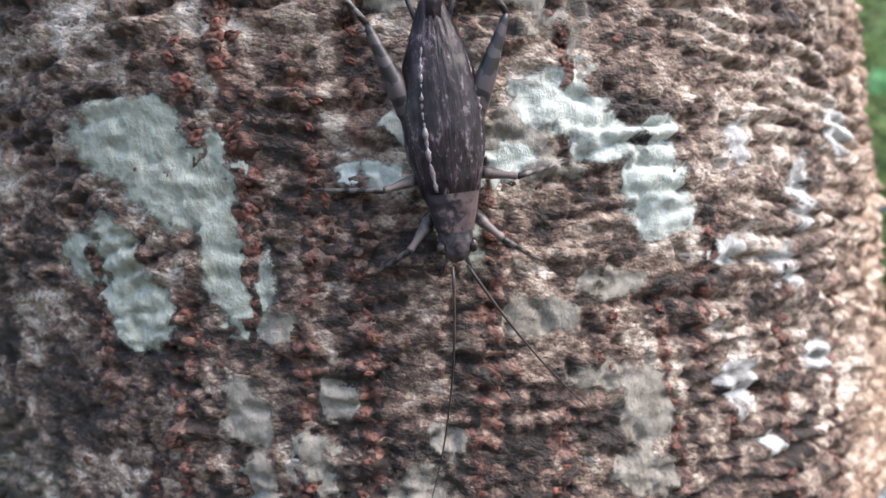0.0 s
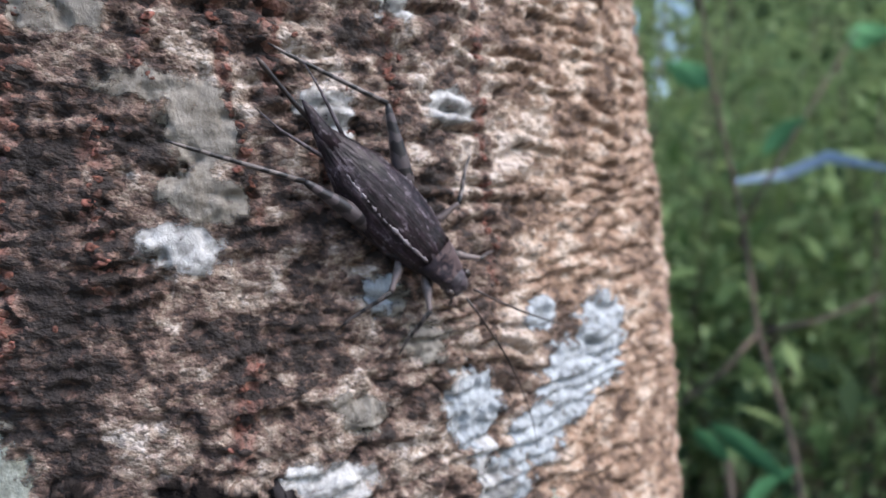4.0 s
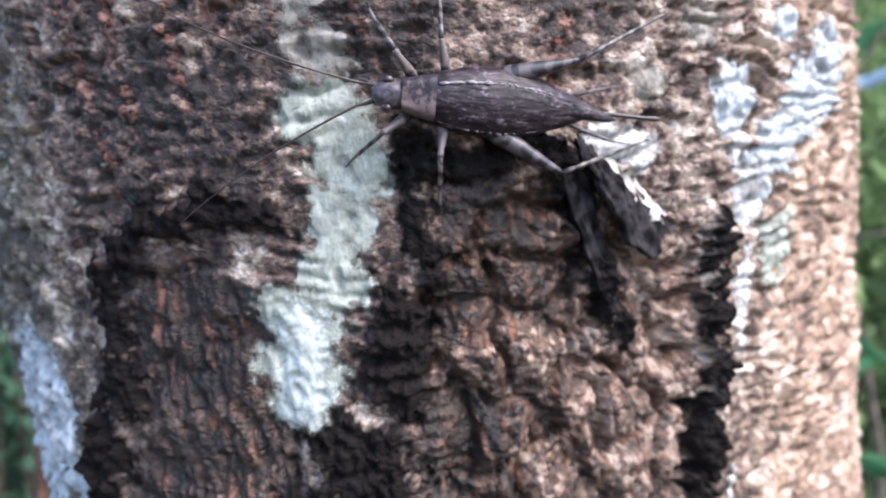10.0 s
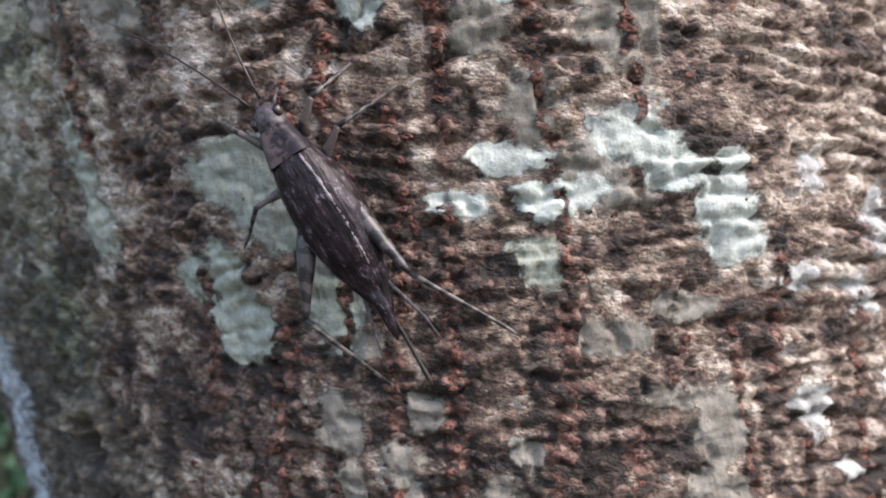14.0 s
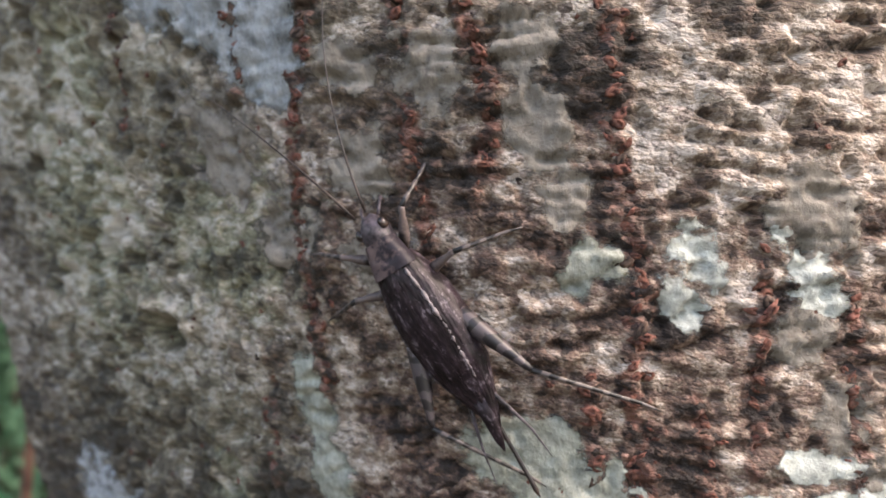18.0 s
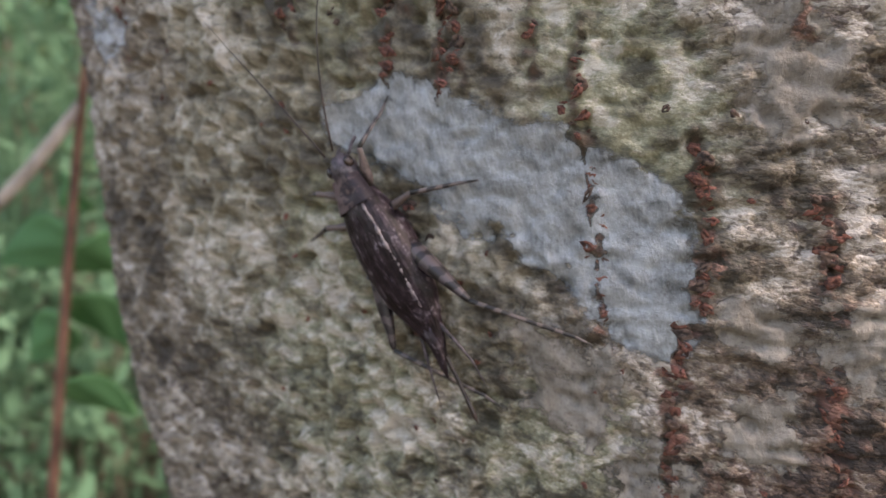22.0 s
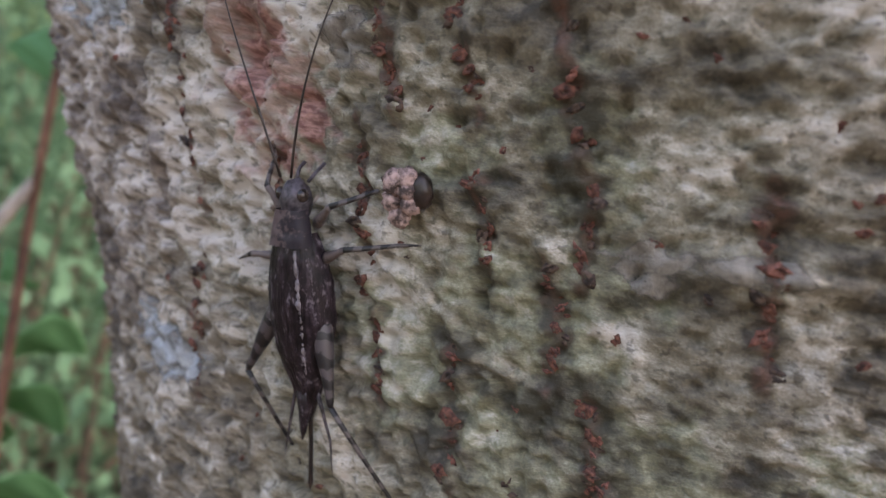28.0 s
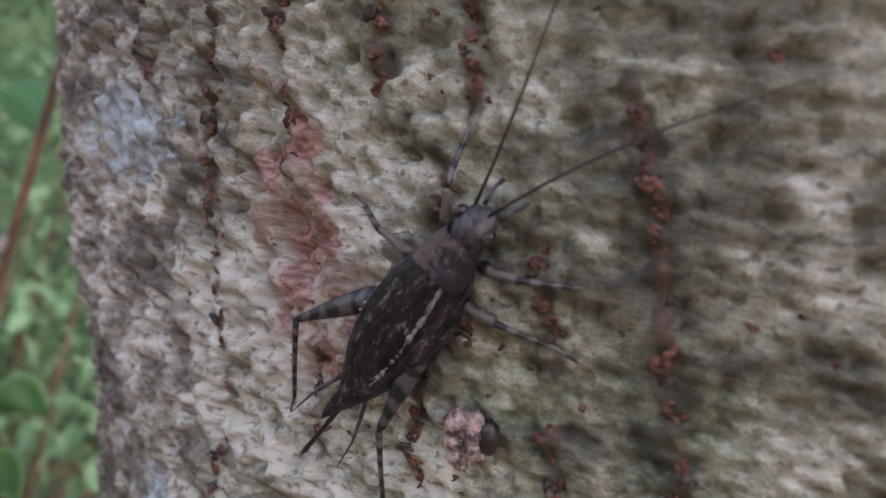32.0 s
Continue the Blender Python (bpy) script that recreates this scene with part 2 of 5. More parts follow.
STRINGS_MID = [(1.3, 1.0, ((7, 152), (6.4, 140), (6.7, 131), (7.4, 124), (5.2, 115), (3.8, 95))), (1.0, 0.9, ((18.7, 126), (17.8, 115), (17, 107))), (1.0, 0.9, ((27.3, 124), (27.2, 110), (27.3, 95))),
               (0.9, 0.9, ((35, 136), (37, 112))), (1.2, 1.0, ((-6.2, 152), (-4.4, 141), (-6.8, 133))), (1.3, 0.9, ((-12.8, 141), (-13, 127))), (1.1, 1.0, ((-23, 150), (-26.9, 137), (-28.6, 128), (-29, 111))),
               (1.1, 1.0, ((-37.5, 112), (-40.4, 100))), (0.8, 0.8, ((-53.4, 155), (-55, 140))), (1.0, 0.8, ((0.8, 114), (1.2, 104))), (1.1, 0.8, ((12.1, 112), (12, 96)))]
STRINGS_SLATE = [(1.0, 1.0, ((-31.2, 164), (-32.2, 153), (-32.7, 144))), (1.1, 1.0, ((-21.6, 161), (-22, 151), (-23.4, 146))), (0.8, 1.0, ((-34.1, 180), (-35.6, 169))), (1.0, 1.0, ((-31, 171), (-32.6, 163))),
                 (0.7, 0.9, ((-43.9, 176), (-46, 166))), (0.7, 0.9, ((-49.3, 182), (-52.2, 168))), (0.8, 0.9, ((-61.8, 188), (-64.3, 174))), (1.3, 0.9, ((-12.6, 182), (-13, 171))), (1.2, 0.9, ((-12.3, 157), (-12.6, 147))),
                 (1.0, 0.8, ((-27.5, 140), (-27.5, 132))), (1.2, 0.8, ((-3, 176), (-4, 156))), (0.8, 0.8, ((-42.7, 176), (-43.4, 168)))]
STRINGS_HIGH = [(0.8, 1.0, ((-68, 206), (-69.9, 193), (-70.8, 181))), (0.9, 0.9, ((-51.8, 196), (-51.4, 190), (-53.4, 185))), (0.9, 0.9, ((-49.9, 185), (-48.8, 176))), (1.0, 0.9, ((-47.2, 203), (-48.8, 195))),
                (0.8, 0.8, ((-56.6, 203), (-57, 195))), (0.7, 0.7, ((-95, 190), (-100, 174))), (1.0, 0.9, ((-63, 221), (-63.5, 208))), (0.8, 0.9, ((-88, 230), (-90, 220), (-92, 208), (-92, 197))),
                (1.0, 1.0, ((-49.3, 227), (-47.6, 217), (-48.2, 205))), (0.8, 0.8, ((-56.2, 217), (-55.4, 207))), (0.8, 1.0, ((-59, 236), (-59.4, 226)))]
STRINGS_TOP = [(0.8, 0.9, ((-66.5, 236), (-67.4, 226))), (0.9, 1.0, ((-76.8, 236), (-78.6, 220))), (0.8, 1.0, ((-84.6, 236), (-87.8, 226))), (0.9, 0.8, ((-97, 236), (-98, 228))), (1.0, 1.0, ((-79, 204), (-80.7, 195))), (1.2, 0.9, ((-35.5, 204), (-36, 190)))]
STRINGS = STRINGS_LOW + STRINGS_RIGHT + [(half, strength, moved(places)) for half, strength, places in STRINGS_MID + STRINGS_SLATE + STRINGS_HIGH + STRINGS_TOP]


def bark_columns(u, v):
    """How much of a cork string there is at a place."""
    uw, vw = u + 0.9 * noise2(u / 3.1, v / 2.4, 45) + 0.5 * noise2(u / 1.1, v / 0.9, 48), v + 0.8 * noise2(u / 2.2, v / 3, 46)
    best = np.zeros(np.shape(u))
    low, high, left, right = np.min(v) - 6, np.max(v) + 6, np.min(u) - 12, np.max(u) + 12
    for half, strength, places in STRINGS:
        if places[-1][1] > high or places[0][1] < low or max(p[0] for p in places) < left or min(p[0] for p in places) > right:
            continue
        vs = [p[1] for p in places][::-1]
        du = uw - np.interp(vw, vs, [p[0] for p in places][::-1])
        off = np.maximum(np.maximum(vs[0] - vw, vw - vs[-1]), 0)
        width = half * (0.85 + 0.2 * np.sin(vw * 0.9 + places[0][0]) + 0.15 * np.sin(vw * 2.3 + 2 * places[0][0]))
        best = np.maximum(best, strength * np.exp(-(du / width) ** 2 - (off / 2.0) ** 2))
    return best * (0.45 + 0.55 * step(noise2(u / 1.6, v / 1.5, 49) + 0.6 * noise2(u / 4, v / 5, 54), -0.45, 0.1))


def bark_wrinkles(u, v):
    """Long level wrinkles of the bark, parted by narrow fissures: relief in mm, and a value that holds along each wrinkle."""
    w = v / 2.6 + 1.1 * noise2(u / 30, v / 11, 3) + 0.5 * noise2(u / 9, v / 5, 2) + 0.16 * noise2(u / 3, v / 2.5, 79) - 0.022 * u
    k = np.floor(w)
    open_ = step(noise2(u / 10, k * 1.73 + 0.4, 6) + 0.3 * noise2(u / 2.5, v / 2.5, 69), -0.35, 0.35)
    own = noise2(u / 7, k * 2.31 + 0.2, 7)
    w2 = v / 1.5 + 0.6 * noise2(u / 15, v / 5, 70) + 0.4 * noise2(u / 4, v / 3, 74)
    k2 = np.floor(w2)
    thin = np.sin(math.pi * (w2 - k2)) ** 0.6 * step(noise2(u / 4.5, k2 * 1.37 + 0.6, 75), -0.3, 0.3)
    return (1 + 0.45 * step(u, 35, 60)) * (0.35 + 1.5 * open_ * step(noise2(u / 13, v / 8, 80), -0.6, 0.3)) * (np.sin(math.pi * (w - k)) ** 0.5 - 0.75) * 1.15 + 0.5 * own + 0.34 * (thin - 0.5), own


def bark_breaks(u, v):
    """1 where the bark is broken up, 0 where a smooth skin of it is left."""
    return np.maximum(step(noise2(u / 6.5, v / 8, 58) + 0.5 * noise2(u / 3.2, v / 3.5, 59) + 0.25 * noise2(u / 1.2, v / 1.0, 78), -0.3, 0.3), step(bark_columns(u, v), 0.1, 0.6))


def bark_height(u, v):
    """Relief in mm: horizontal wrinkles towards +u, pebbles towards -u, a sunken wound with knobs below."""
    wound, black, moss = bark_masks(u, v)
    upper = step(v, 137, 192)
    calm = step(v + 10 * noise2(u / 20, v / 20, 50), 135, 165) * step(-u + 10 * noise2(u / 15, v / 20, 29), 35, 60)
    wrinkled = step(u + 16 * noise2(u / 40, v / 30, 1) + 26 * upper, -62, -22)
    wu, wv = u + 3 * noise2(u / 12, v / 9, 2), v + 1.6 * noise2(u / 14, v / 7, 3) - 0.06 * u
    broad = 0.7 * noise2(u / 24, v / 16, 4) + 0.6 * noise2(u / 60, v / 40, 5)
    ridges, _own = bark_wrinkles(u, v)
    breaks = np.minimum(0, noise2(wu / 2.2, wv / 3.2, 8) + 0.15) * 0.6
    flake = noise2(u / 3.4, v / 1.9, 30) * 1.8
    breaks = breaks + 0.4 * (step(flake % 1.0, 0.0, 0.3) - 0.6)
    pebbles = 0.8 * noise2(u / 1.7, v / 2.0, 9) + 0.65 * noise2(u / 3.2, v / 3.6, 10) - 0.5 * np.abs(noise2(u / 4.5, v / 2.4, 55))
    pits = -0.75 * step(noise2(u / 2.3, v / 2.0, 11), 0.35, 0.62) - (0.15 + 0.75 * upper) * step(noise2(u / 1.9, v / 1.5, 35), 0.36, 0.62) + 0.35 * upper * (1 - 0.7 * calm) * noise2(wu / 4.5, wv / 1.3, 36) + 0.5 * calm * noise2(u / 4.5, v / 3.5, 36) - 1.1 * (1 - wrinkled) * step(noise2(u / 3.0, v / 2.2, 56), 0.32, 0.55) + 0.3 * (1 - wrinkled) * (1 - 2 * np.minimum(cell_noise(u / 2.6, v / 2.2, 57)[0], 0.7))
    fine = (0.2 + 0.2 * upper * (1 - 0.5 * calm)) * noise2(u / 1.35, v / 1.15, 12)
    cols = bark_columns(u, v)
    broken = bark_breaks(u, v)
    broken = np.maximum(broken, step(u, 35, 58))
    _f1, _f2, chip = cell_noise(u / 1.9 + 0.4 * noise2(u / 2, v / 2, 76), v / 1.5, 77)
    h = 0.35 + broad + cols * (0.15 + 0.85 * noise2(u / 1.4, v / 1.25, 47) + 0.5 * (chip - 0.5)) + wrinkled * (1 - 0.35 * upper) * (1 - 0.75 * calm) * ((0.3 + 0.75 * broken) * ridges + (0.2 + 0.8 * broken) * breaks) + (1 - wrinkled * (1 - 0.3 * upper)) * pebbles + pits + fine
    # the wound: bare knobbly wood, grained upright lower down
    ku, kv = u + 2.0 * noise2(u / 5, v / 5, 24) + 5 * noise2(u / 17, v / 14, 34), v + 2.0 * noise2(u / 6, v / 4, 25) + 5 * noise2(u / 15, v / 17, 32)
    f1, f2, _who = cell_noise(ku / 11.5, kv / 7.5, 14)
    dome = np.minimum((f2 - f1) * 2.2, 1) ** 0.55 * (1 - 0.35 * f1)
    g1, g2, _who = cell_noise(ku / 3.4 + 0.8 * noise2(u / 4, v / 4, 38), kv / 2.3, 15)
    dome2 = np.minimum((g2 - g1) * 2.0, 1) ** 0.7
    swirl = 0.24 * np.sin(f1 * 30 + 3 * noise2(u / 2.2, v / 2.2, 26)) + 0.20 * noise2(ku / 1.3, kv / 1.1, 27) + 0.12 * noise2(u / 1.1, v / 1.1, 28)
    knob = 4.0 * dome + 0.7 * dome2 + 1.6 * noise2(u / 13, v / 10, 39) + swirl
    grain = 0.45 * noise2(u / 1.1, v / 4.2, 16) + 0.35 * noise2(u / 1.9, v / 7, 17) + 0.2 * noise2(u / 1.1, v / 1.6, 23)
    low = step(-v + 7 * noise2(u / 12, v / 12, 18), 13, 24)
    on_left = step(-u, 2, 8)
    bare = -4.6 + 2.7 * on_left + (knob * (1 - 0.7 * low) + 1.2 * low) * (1 - 0.65 * on_left) + grain * (0.25 + 0.9 * np.maximum(low, on_left))
    h = h * (1 - wound) + bare * wound
    lump = 1.6 * step(lobes(u, v, BLACK, 0.3, 22), -0.15, 0.3) * (0.6 + 0.8 * np.abs(noise2(u / 2.0, v / 2.8, 19)))
    h = h + black * lump - 0.6 * black * np.abs(noise2(u / 1.4, v / 1.8, 20))
    # a dark hollow with a raised lip, and a second one
    for cu, cv, ru, rv in ((-63.1, 102.1, 4.2, 2.8), (-57, 60, 5.5, 4.0)):
        d = np.sqrt(((u - cu) / ru) ** 2 + ((v - cv) / rv) ** 2)
        h = h - 3.4 * step(-d, -1.0, -0.45) + 1.1 * np.exp(-((d - 1.25) / 0.28) ** 2) * (0.4 + 0.6 * step(v - cv, -1, 2))
    d = np.sqrt(((u + 86.2) / 4.0) ** 2 + ((v - 200.5) / 5.5) ** 2)
    h = h + 1.2 * np.exp(-((d - 1.0) / 0.3) ** 2) - 1.2 * step(-d, -0.8, -0.3)
    d = ((u + 42) / 5.5) ** 2 + ((v - 184.6) / 1.5) ** 2
    smooth = step(lobes(u, v, SHEETS, 0.15, 60), -0.1, 0.3)
    return (h + 1.6 * np.exp(-d) - 0.25 * moss) * (1 - 0.45 * smooth)


# ---- materials ----
def nodes_of(name):
    m = bpy.data.materials.new(name)
    m.use_nodes = True
    nt = m.node_tree
    return m, nt, nt.nodes["Principled BSDF"]


def attr(nt, name):
    n = nt.nodes.new("ShaderNodeAttribute")
    n.attribute_name = name
    return n


def tex(nt, vec, scale, detail=4.0, rough=0.6, stretch=None):
    if stretch is not None:
        mp = nt.nodes.new("ShaderNodeMapping")
        mp.inputs["Scale"].default_value = stretch
        nt.links.new(vec, mp.inputs["Vector"])
        vec = mp.outputs["Vector"]
    n = nt.nodes.new("ShaderNodeTexNoise")
    n.inputs["Scale"].default_value, n.inputs["Detail"].default_value, n.inputs["Roughness"].default_value = scale, detail, rough
    nt.links.new(vec, n.inputs["Vector"])
    return n.outputs["Fac"]


def ramp(nt, fac, *stops):
    n = nt.nodes.new("ShaderNodeValToRGB")
    while len(n.color_ramp.elements) < len(stops):
        n.color_ramp.elements.new(0.5)
    for e, (pos, col) in zip(n.color_ramp.elements, stops):
        e.position = pos
        e.color = (*col, 1) if isinstance(col, tuple) else (col, col, col, 1)
    nt.links.new(fac, n.inputs["Fac"])
    return n.outputs["Color"]


def mix(nt, fac, a, b):
    n = nt.nodes.new("ShaderNodeMix")
    n.data_type = 'RGBA'
    if isinstance(fac, float):
        n.inputs["Factor"].default_value = fac
    else:
        nt.links.new(fac, n.inputs["Factor"])
    for value, socket in ((a, n.inputs["A"]), (b, n.inputs["B"])):
        if isinstance(value, tuple):
            socket.default_value = (*value, 1)
        else:
            nt.links.new(value, socket)
    return n.outputs["Result"]


def bump(nt, bsdf, height, strength, distance):
    n = nt.nodes.new("ShaderNodeBump")
    n.inputs["Strength"].default_value, n.inputs["Distance"].default_value = strength, distance
    nt.links.new(height, n.inputs["Height"])
    nt.links.new(n.outputs["Normal"], bsdf.inputs["Normal"])


def cells(nt, vec, scale, stretch, wobble):
    """Random value per flake of a mosaic of flakes with wavy edges."""
    mp = nt.nodes.new("ShaderNodeMapping")
    mp.inputs["Scale"].default_value = stretch
    nt.links.new(vec, mp.inputs["Vector"])
    ns = nt.nodes.new("ShaderNodeTexNoise")
    ns.inputs["Scale"].default_value, ns.inputs["Detail"].default_value = scale * 1.7, 3
    nt.links.new(mp.outputs["Vector"], ns.inputs["Vector"])
    add = nt.nodes.new("ShaderNodeVectorMath")
    add.operation = 'MULTIPLY_ADD'
    nt.links.new(ns.outputs["Color"], add.inputs[0])
    add.inputs[1].default_value = (wobble, wobble, 0)
    nt.links.new(mp.outputs["Vector"], add.inputs[2])
    vo = nt.nodes.new("ShaderNodeTexVoronoi")
    vo.voronoi_dimensions = '2D'
    vo.inputs["Scale"].default_value = scale
    nt.links.new(add.outputs["Vector"], vo.inputs["Vector"])
    sep = nt.nodes.new("ShaderNodeSeparateColor")
    nt.links.new(vo.outputs["Color"], sep.inputs["Color"])
    return sep.outputs["Red"], vo.outputs["Distance"]


def blend(nt, *terms):
    """The sum of weight * value terms."""
    total = None
    for weight, value in terms:
        n = nt.nodes.new("ShaderNodeMath")
        n.operation = 'MULTIPLY_ADD'
        nt.links.new(value, n.inputs[0])
        n.inputs[1].default_value = weight
        if total is None:
            n.inputs[2].default_value = 0.0
        else:
            nt.links.new(total, n.inputs[2])
        total = n.outputs[0]
    return total


def weaker(nt, fac, value, level):
    """A value that goes to a level as the factor rises."""
    n = nt.nodes.new("ShaderNodeMix")
    nt.links.new(fac, n.inputs["Factor"])
    nt.links.new(value, n.inputs["A"])
    n.inputs["B"].default_value = level
    return n.outputs["Result"]


def bark_material():
    m, nt, b = nodes_of("bark")
    uv = attr(nt, "bark_uv").outputs["Vector"]
    wide = tex(nt, uv, 0.10, 3, 0.55, (1, 1.5, 0))
    plates = tex(nt, uv, 0.46, 5, 0.68, (0.75, 1.3, 0))
    streak = tex(nt, uv, 0.30, 4, 0.65, (2.2, 0.5, 0))
    specks = tex(nt, uv, 1.5, 3, 0.6, (0.8, 1.1, 0))
    grit = tex(nt, uv, 4.0, 3, 0.7, (1, 1, 0))
    big, _ = cells(nt, uv, 0.45, (0.8, 1.25, 0), 1.3)
    small, edge = cells(nt, uv, 1.15, (0.8, 1.25, 0), 0.7)
    tiny, rim_of_tiny = cells(nt, uv, 2.7, (0.75, 1.2, 0), 0.5)
    cols, skin = attr(nt, "cols").outputs["Fac"], attr(nt, "skin").outputs["Fac"]
    big, small, tiny, edge, rim_of_tiny = (weaker(nt, skin, value, level) for value, level in ((big, 0.5), (small, 0.5), (tiny, 0.5), (edge, 0.35), (rim_of_tiny, 0.35)))
    pores = tex(nt, uv, 0.95, 3, 0.55, (1.0, 1.2, 0))
    tone = blend(nt, (0.20, big), (0.20, small), (0.13, tiny), (0.68, plates), (0.28, grit), (0.40, tex(nt, uv, 0.24, 4, 0.68, (1.1, 1.0, 0))), (-0.10, skin), (0.70, wide), (-0.22, cols), (0.5, tex(nt, uv, 0.045, 2, 0.5, (1, 1.4, 0))), (1.0, attr(nt, "shift").outputs["Fac"]))
    scale = nt.nodes.new("ShaderNodeMapRange")
    scale.inputs["From Min"].default_value, scale.inputs["From Max"].default_value = 1.25, 1.90
    nt.links.new(tone, scale.inputs["Value"])
    q = scale.outputs["Result"]
    low = ramp(nt, q, (0.16, (0.020, 0.014, 0.012)), (0.30, (0.070, 0.042, 0.033)), (0.42, (0.140, 0.090, 0.070)),
               (0.55, (0.208, 0.156, 0.121)), (0.69, (0.345, 0.276, 0.222)), (0.86, (0.54, 0.465, 0.41)))
    high = ramp(nt, q, (0.16, (0.046, 0.039, 0.030)), (0.32, (0.112, 0.095, 0.072)), (0.48, (0.170, 0.145, 0.108)),
                (0.62, (0.275, 0.243, 0.198)), (0.84, (0.50, 0.455, 0.40)))
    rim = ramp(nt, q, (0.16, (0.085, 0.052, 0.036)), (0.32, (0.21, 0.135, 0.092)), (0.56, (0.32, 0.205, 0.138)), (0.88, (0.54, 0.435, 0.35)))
    high = mix(nt, attr(nt, "rosy").outputs["Fac"], high, ramp(nt, q, (0.20, (0.040, 0.026, 0.023)), (0.40, (0.120, 0.092, 0.080)), (0.58, (0.26, 0.218, 0.192)), (0.80, (0.46, 0.41, 0.375))))
    rust = ramp(nt, blend(nt, (0.65, small), (0.35, specks)), (0.20, (0.022, 0.013, 0.010)), (0.46, (0.105, 0.048, 0.036)), (0.66, (0.22, 0.105, 0.078)), (0.82, (0.36, 0.235, 0.190)))
    low = mix(nt, ramp(nt, blend(nt, (0.40, streak), (0.30, small), (0.22, plates), (0.30, cols)), (0.55, 0.0), (0.72, 0.85)), low, rust)
    high = mix(nt, ramp(nt, blend(nt, (0.25, streak), (0.30, small), (0.20, plates), (0.30, cols)), (0.48, 0.0), (0.68, 0.85)), high, rust)
    col = mix(nt, attr(nt, "upper").outputs["Fac"], low, high)
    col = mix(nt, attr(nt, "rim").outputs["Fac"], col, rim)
    col = mix(nt, ramp(nt, blend(nt, (0.6, specks), (0.4, small), (0.055, attr(nt, "upper").outputs["Fac"])), (0.63, 0.0), (0.72, 0.8)), col, (0.034, 0.022, 0.017))
    col = mix(nt, ramp(nt, blend(nt, (1.0, pores), (0.06, skin)), (0.60, 0.0), (0.69, 0.75)), col, (0.042, 0.031, 0.023))
    col = mix(nt, attr(nt, "moss").outputs["Fac"], col, ramp(nt, q, (0.22, (0.048, 0.048, 0.030)), (0.42, (0.125, 0.132, 0.085)), (0.62, (0.225, 0.242, 0.142)), (0.82, (0.42, 0.40, 0.33))))
    wood = ramp(nt, blend(nt, (0.9, attr(nt, "shift").outputs["Fac"]), (0.75, tex(nt, uv, 0.6, 5, 0.7, (1.6, 0.8, 0))), (0.3, small), (0.45, grit)), (0.56, (0.010, 0.007, 0.005)), (0.69, (0.040, 0.024, 0.018)),
                (0.84, (0.115, 0.066, 0.044)), (0.98, (0.32, 0.24, 0.19)))
    fibres = ramp(nt, blend(nt, (0.9, attr(nt, "shift").outputs["Fac"]), (0.75, tex(nt, uv, 0.6, 5, 0.7, (2.2, 0.45, 0))), (0.25, small), (0.45, grit)), (0.57, (0.008, 0.0055, 0.0045)), (0.73, (0.026, 0.016, 0.012)),
                  (0.86, (0.066, 0.040, 0.028)), (0.96, (0.23, 0.165, 0.13)))
    wood = mix(nt, attr(nt, "fibre").outputs["Fac"], wood, fibres)
    wood = mix(nt, ramp(nt, blend(nt, (0.7, tex(nt, uv, 0.30, 5, 0.7, (1.8, 0.7, 0))), (0.3, grit)), (0.54, 0.0), (0.62, 0.8)), wood, (0.185, 0.074, 0.042))
    col = mix(nt, attr(nt, "wound").outputs["Fac"], col, wood)
    col = mix(nt, attr(nt, "scar").outputs["Fac"], col, mix(nt, ramp(nt, specks, (0.40, 0.0), (0.60, 1.0)), (0.15, 0.052, 0.043), (0.37, 0.19, 0.16)))
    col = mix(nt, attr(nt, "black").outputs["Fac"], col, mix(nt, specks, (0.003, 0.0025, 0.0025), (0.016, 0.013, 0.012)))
    nt.links.new(col, b.inputs["Base Color"])
    nt.links.new(mix(nt, attr(nt, "wound").outputs["Fac"], ramp(nt, grit, (0.3, 0.55), (0.7, 0.9)), (0.42, 0.42, 0.42)), b.inputs["Roughness"])
    dull = nt.nodes.new("ShaderNodeMapRange")
    dull.inputs["To Min"].default_value, dull.inputs["To Max"].default_value = 0.4, 0.05
    nt.links.new(attr(nt, "black").outputs["Fac"], dull.inputs["Value"])
    nt.links.new(dull.outputs["Result"], b.inputs["Specular IOR Level"])
    bump(nt, b, blend(nt, (0.5, big), (0.6, small), (0.35, tiny), (-0.5, edge), (-0.3, rim_of_tiny), (0.7, plates), (0.3, pores), (0.16, grit)), 1.0, 0.0005)
    return m


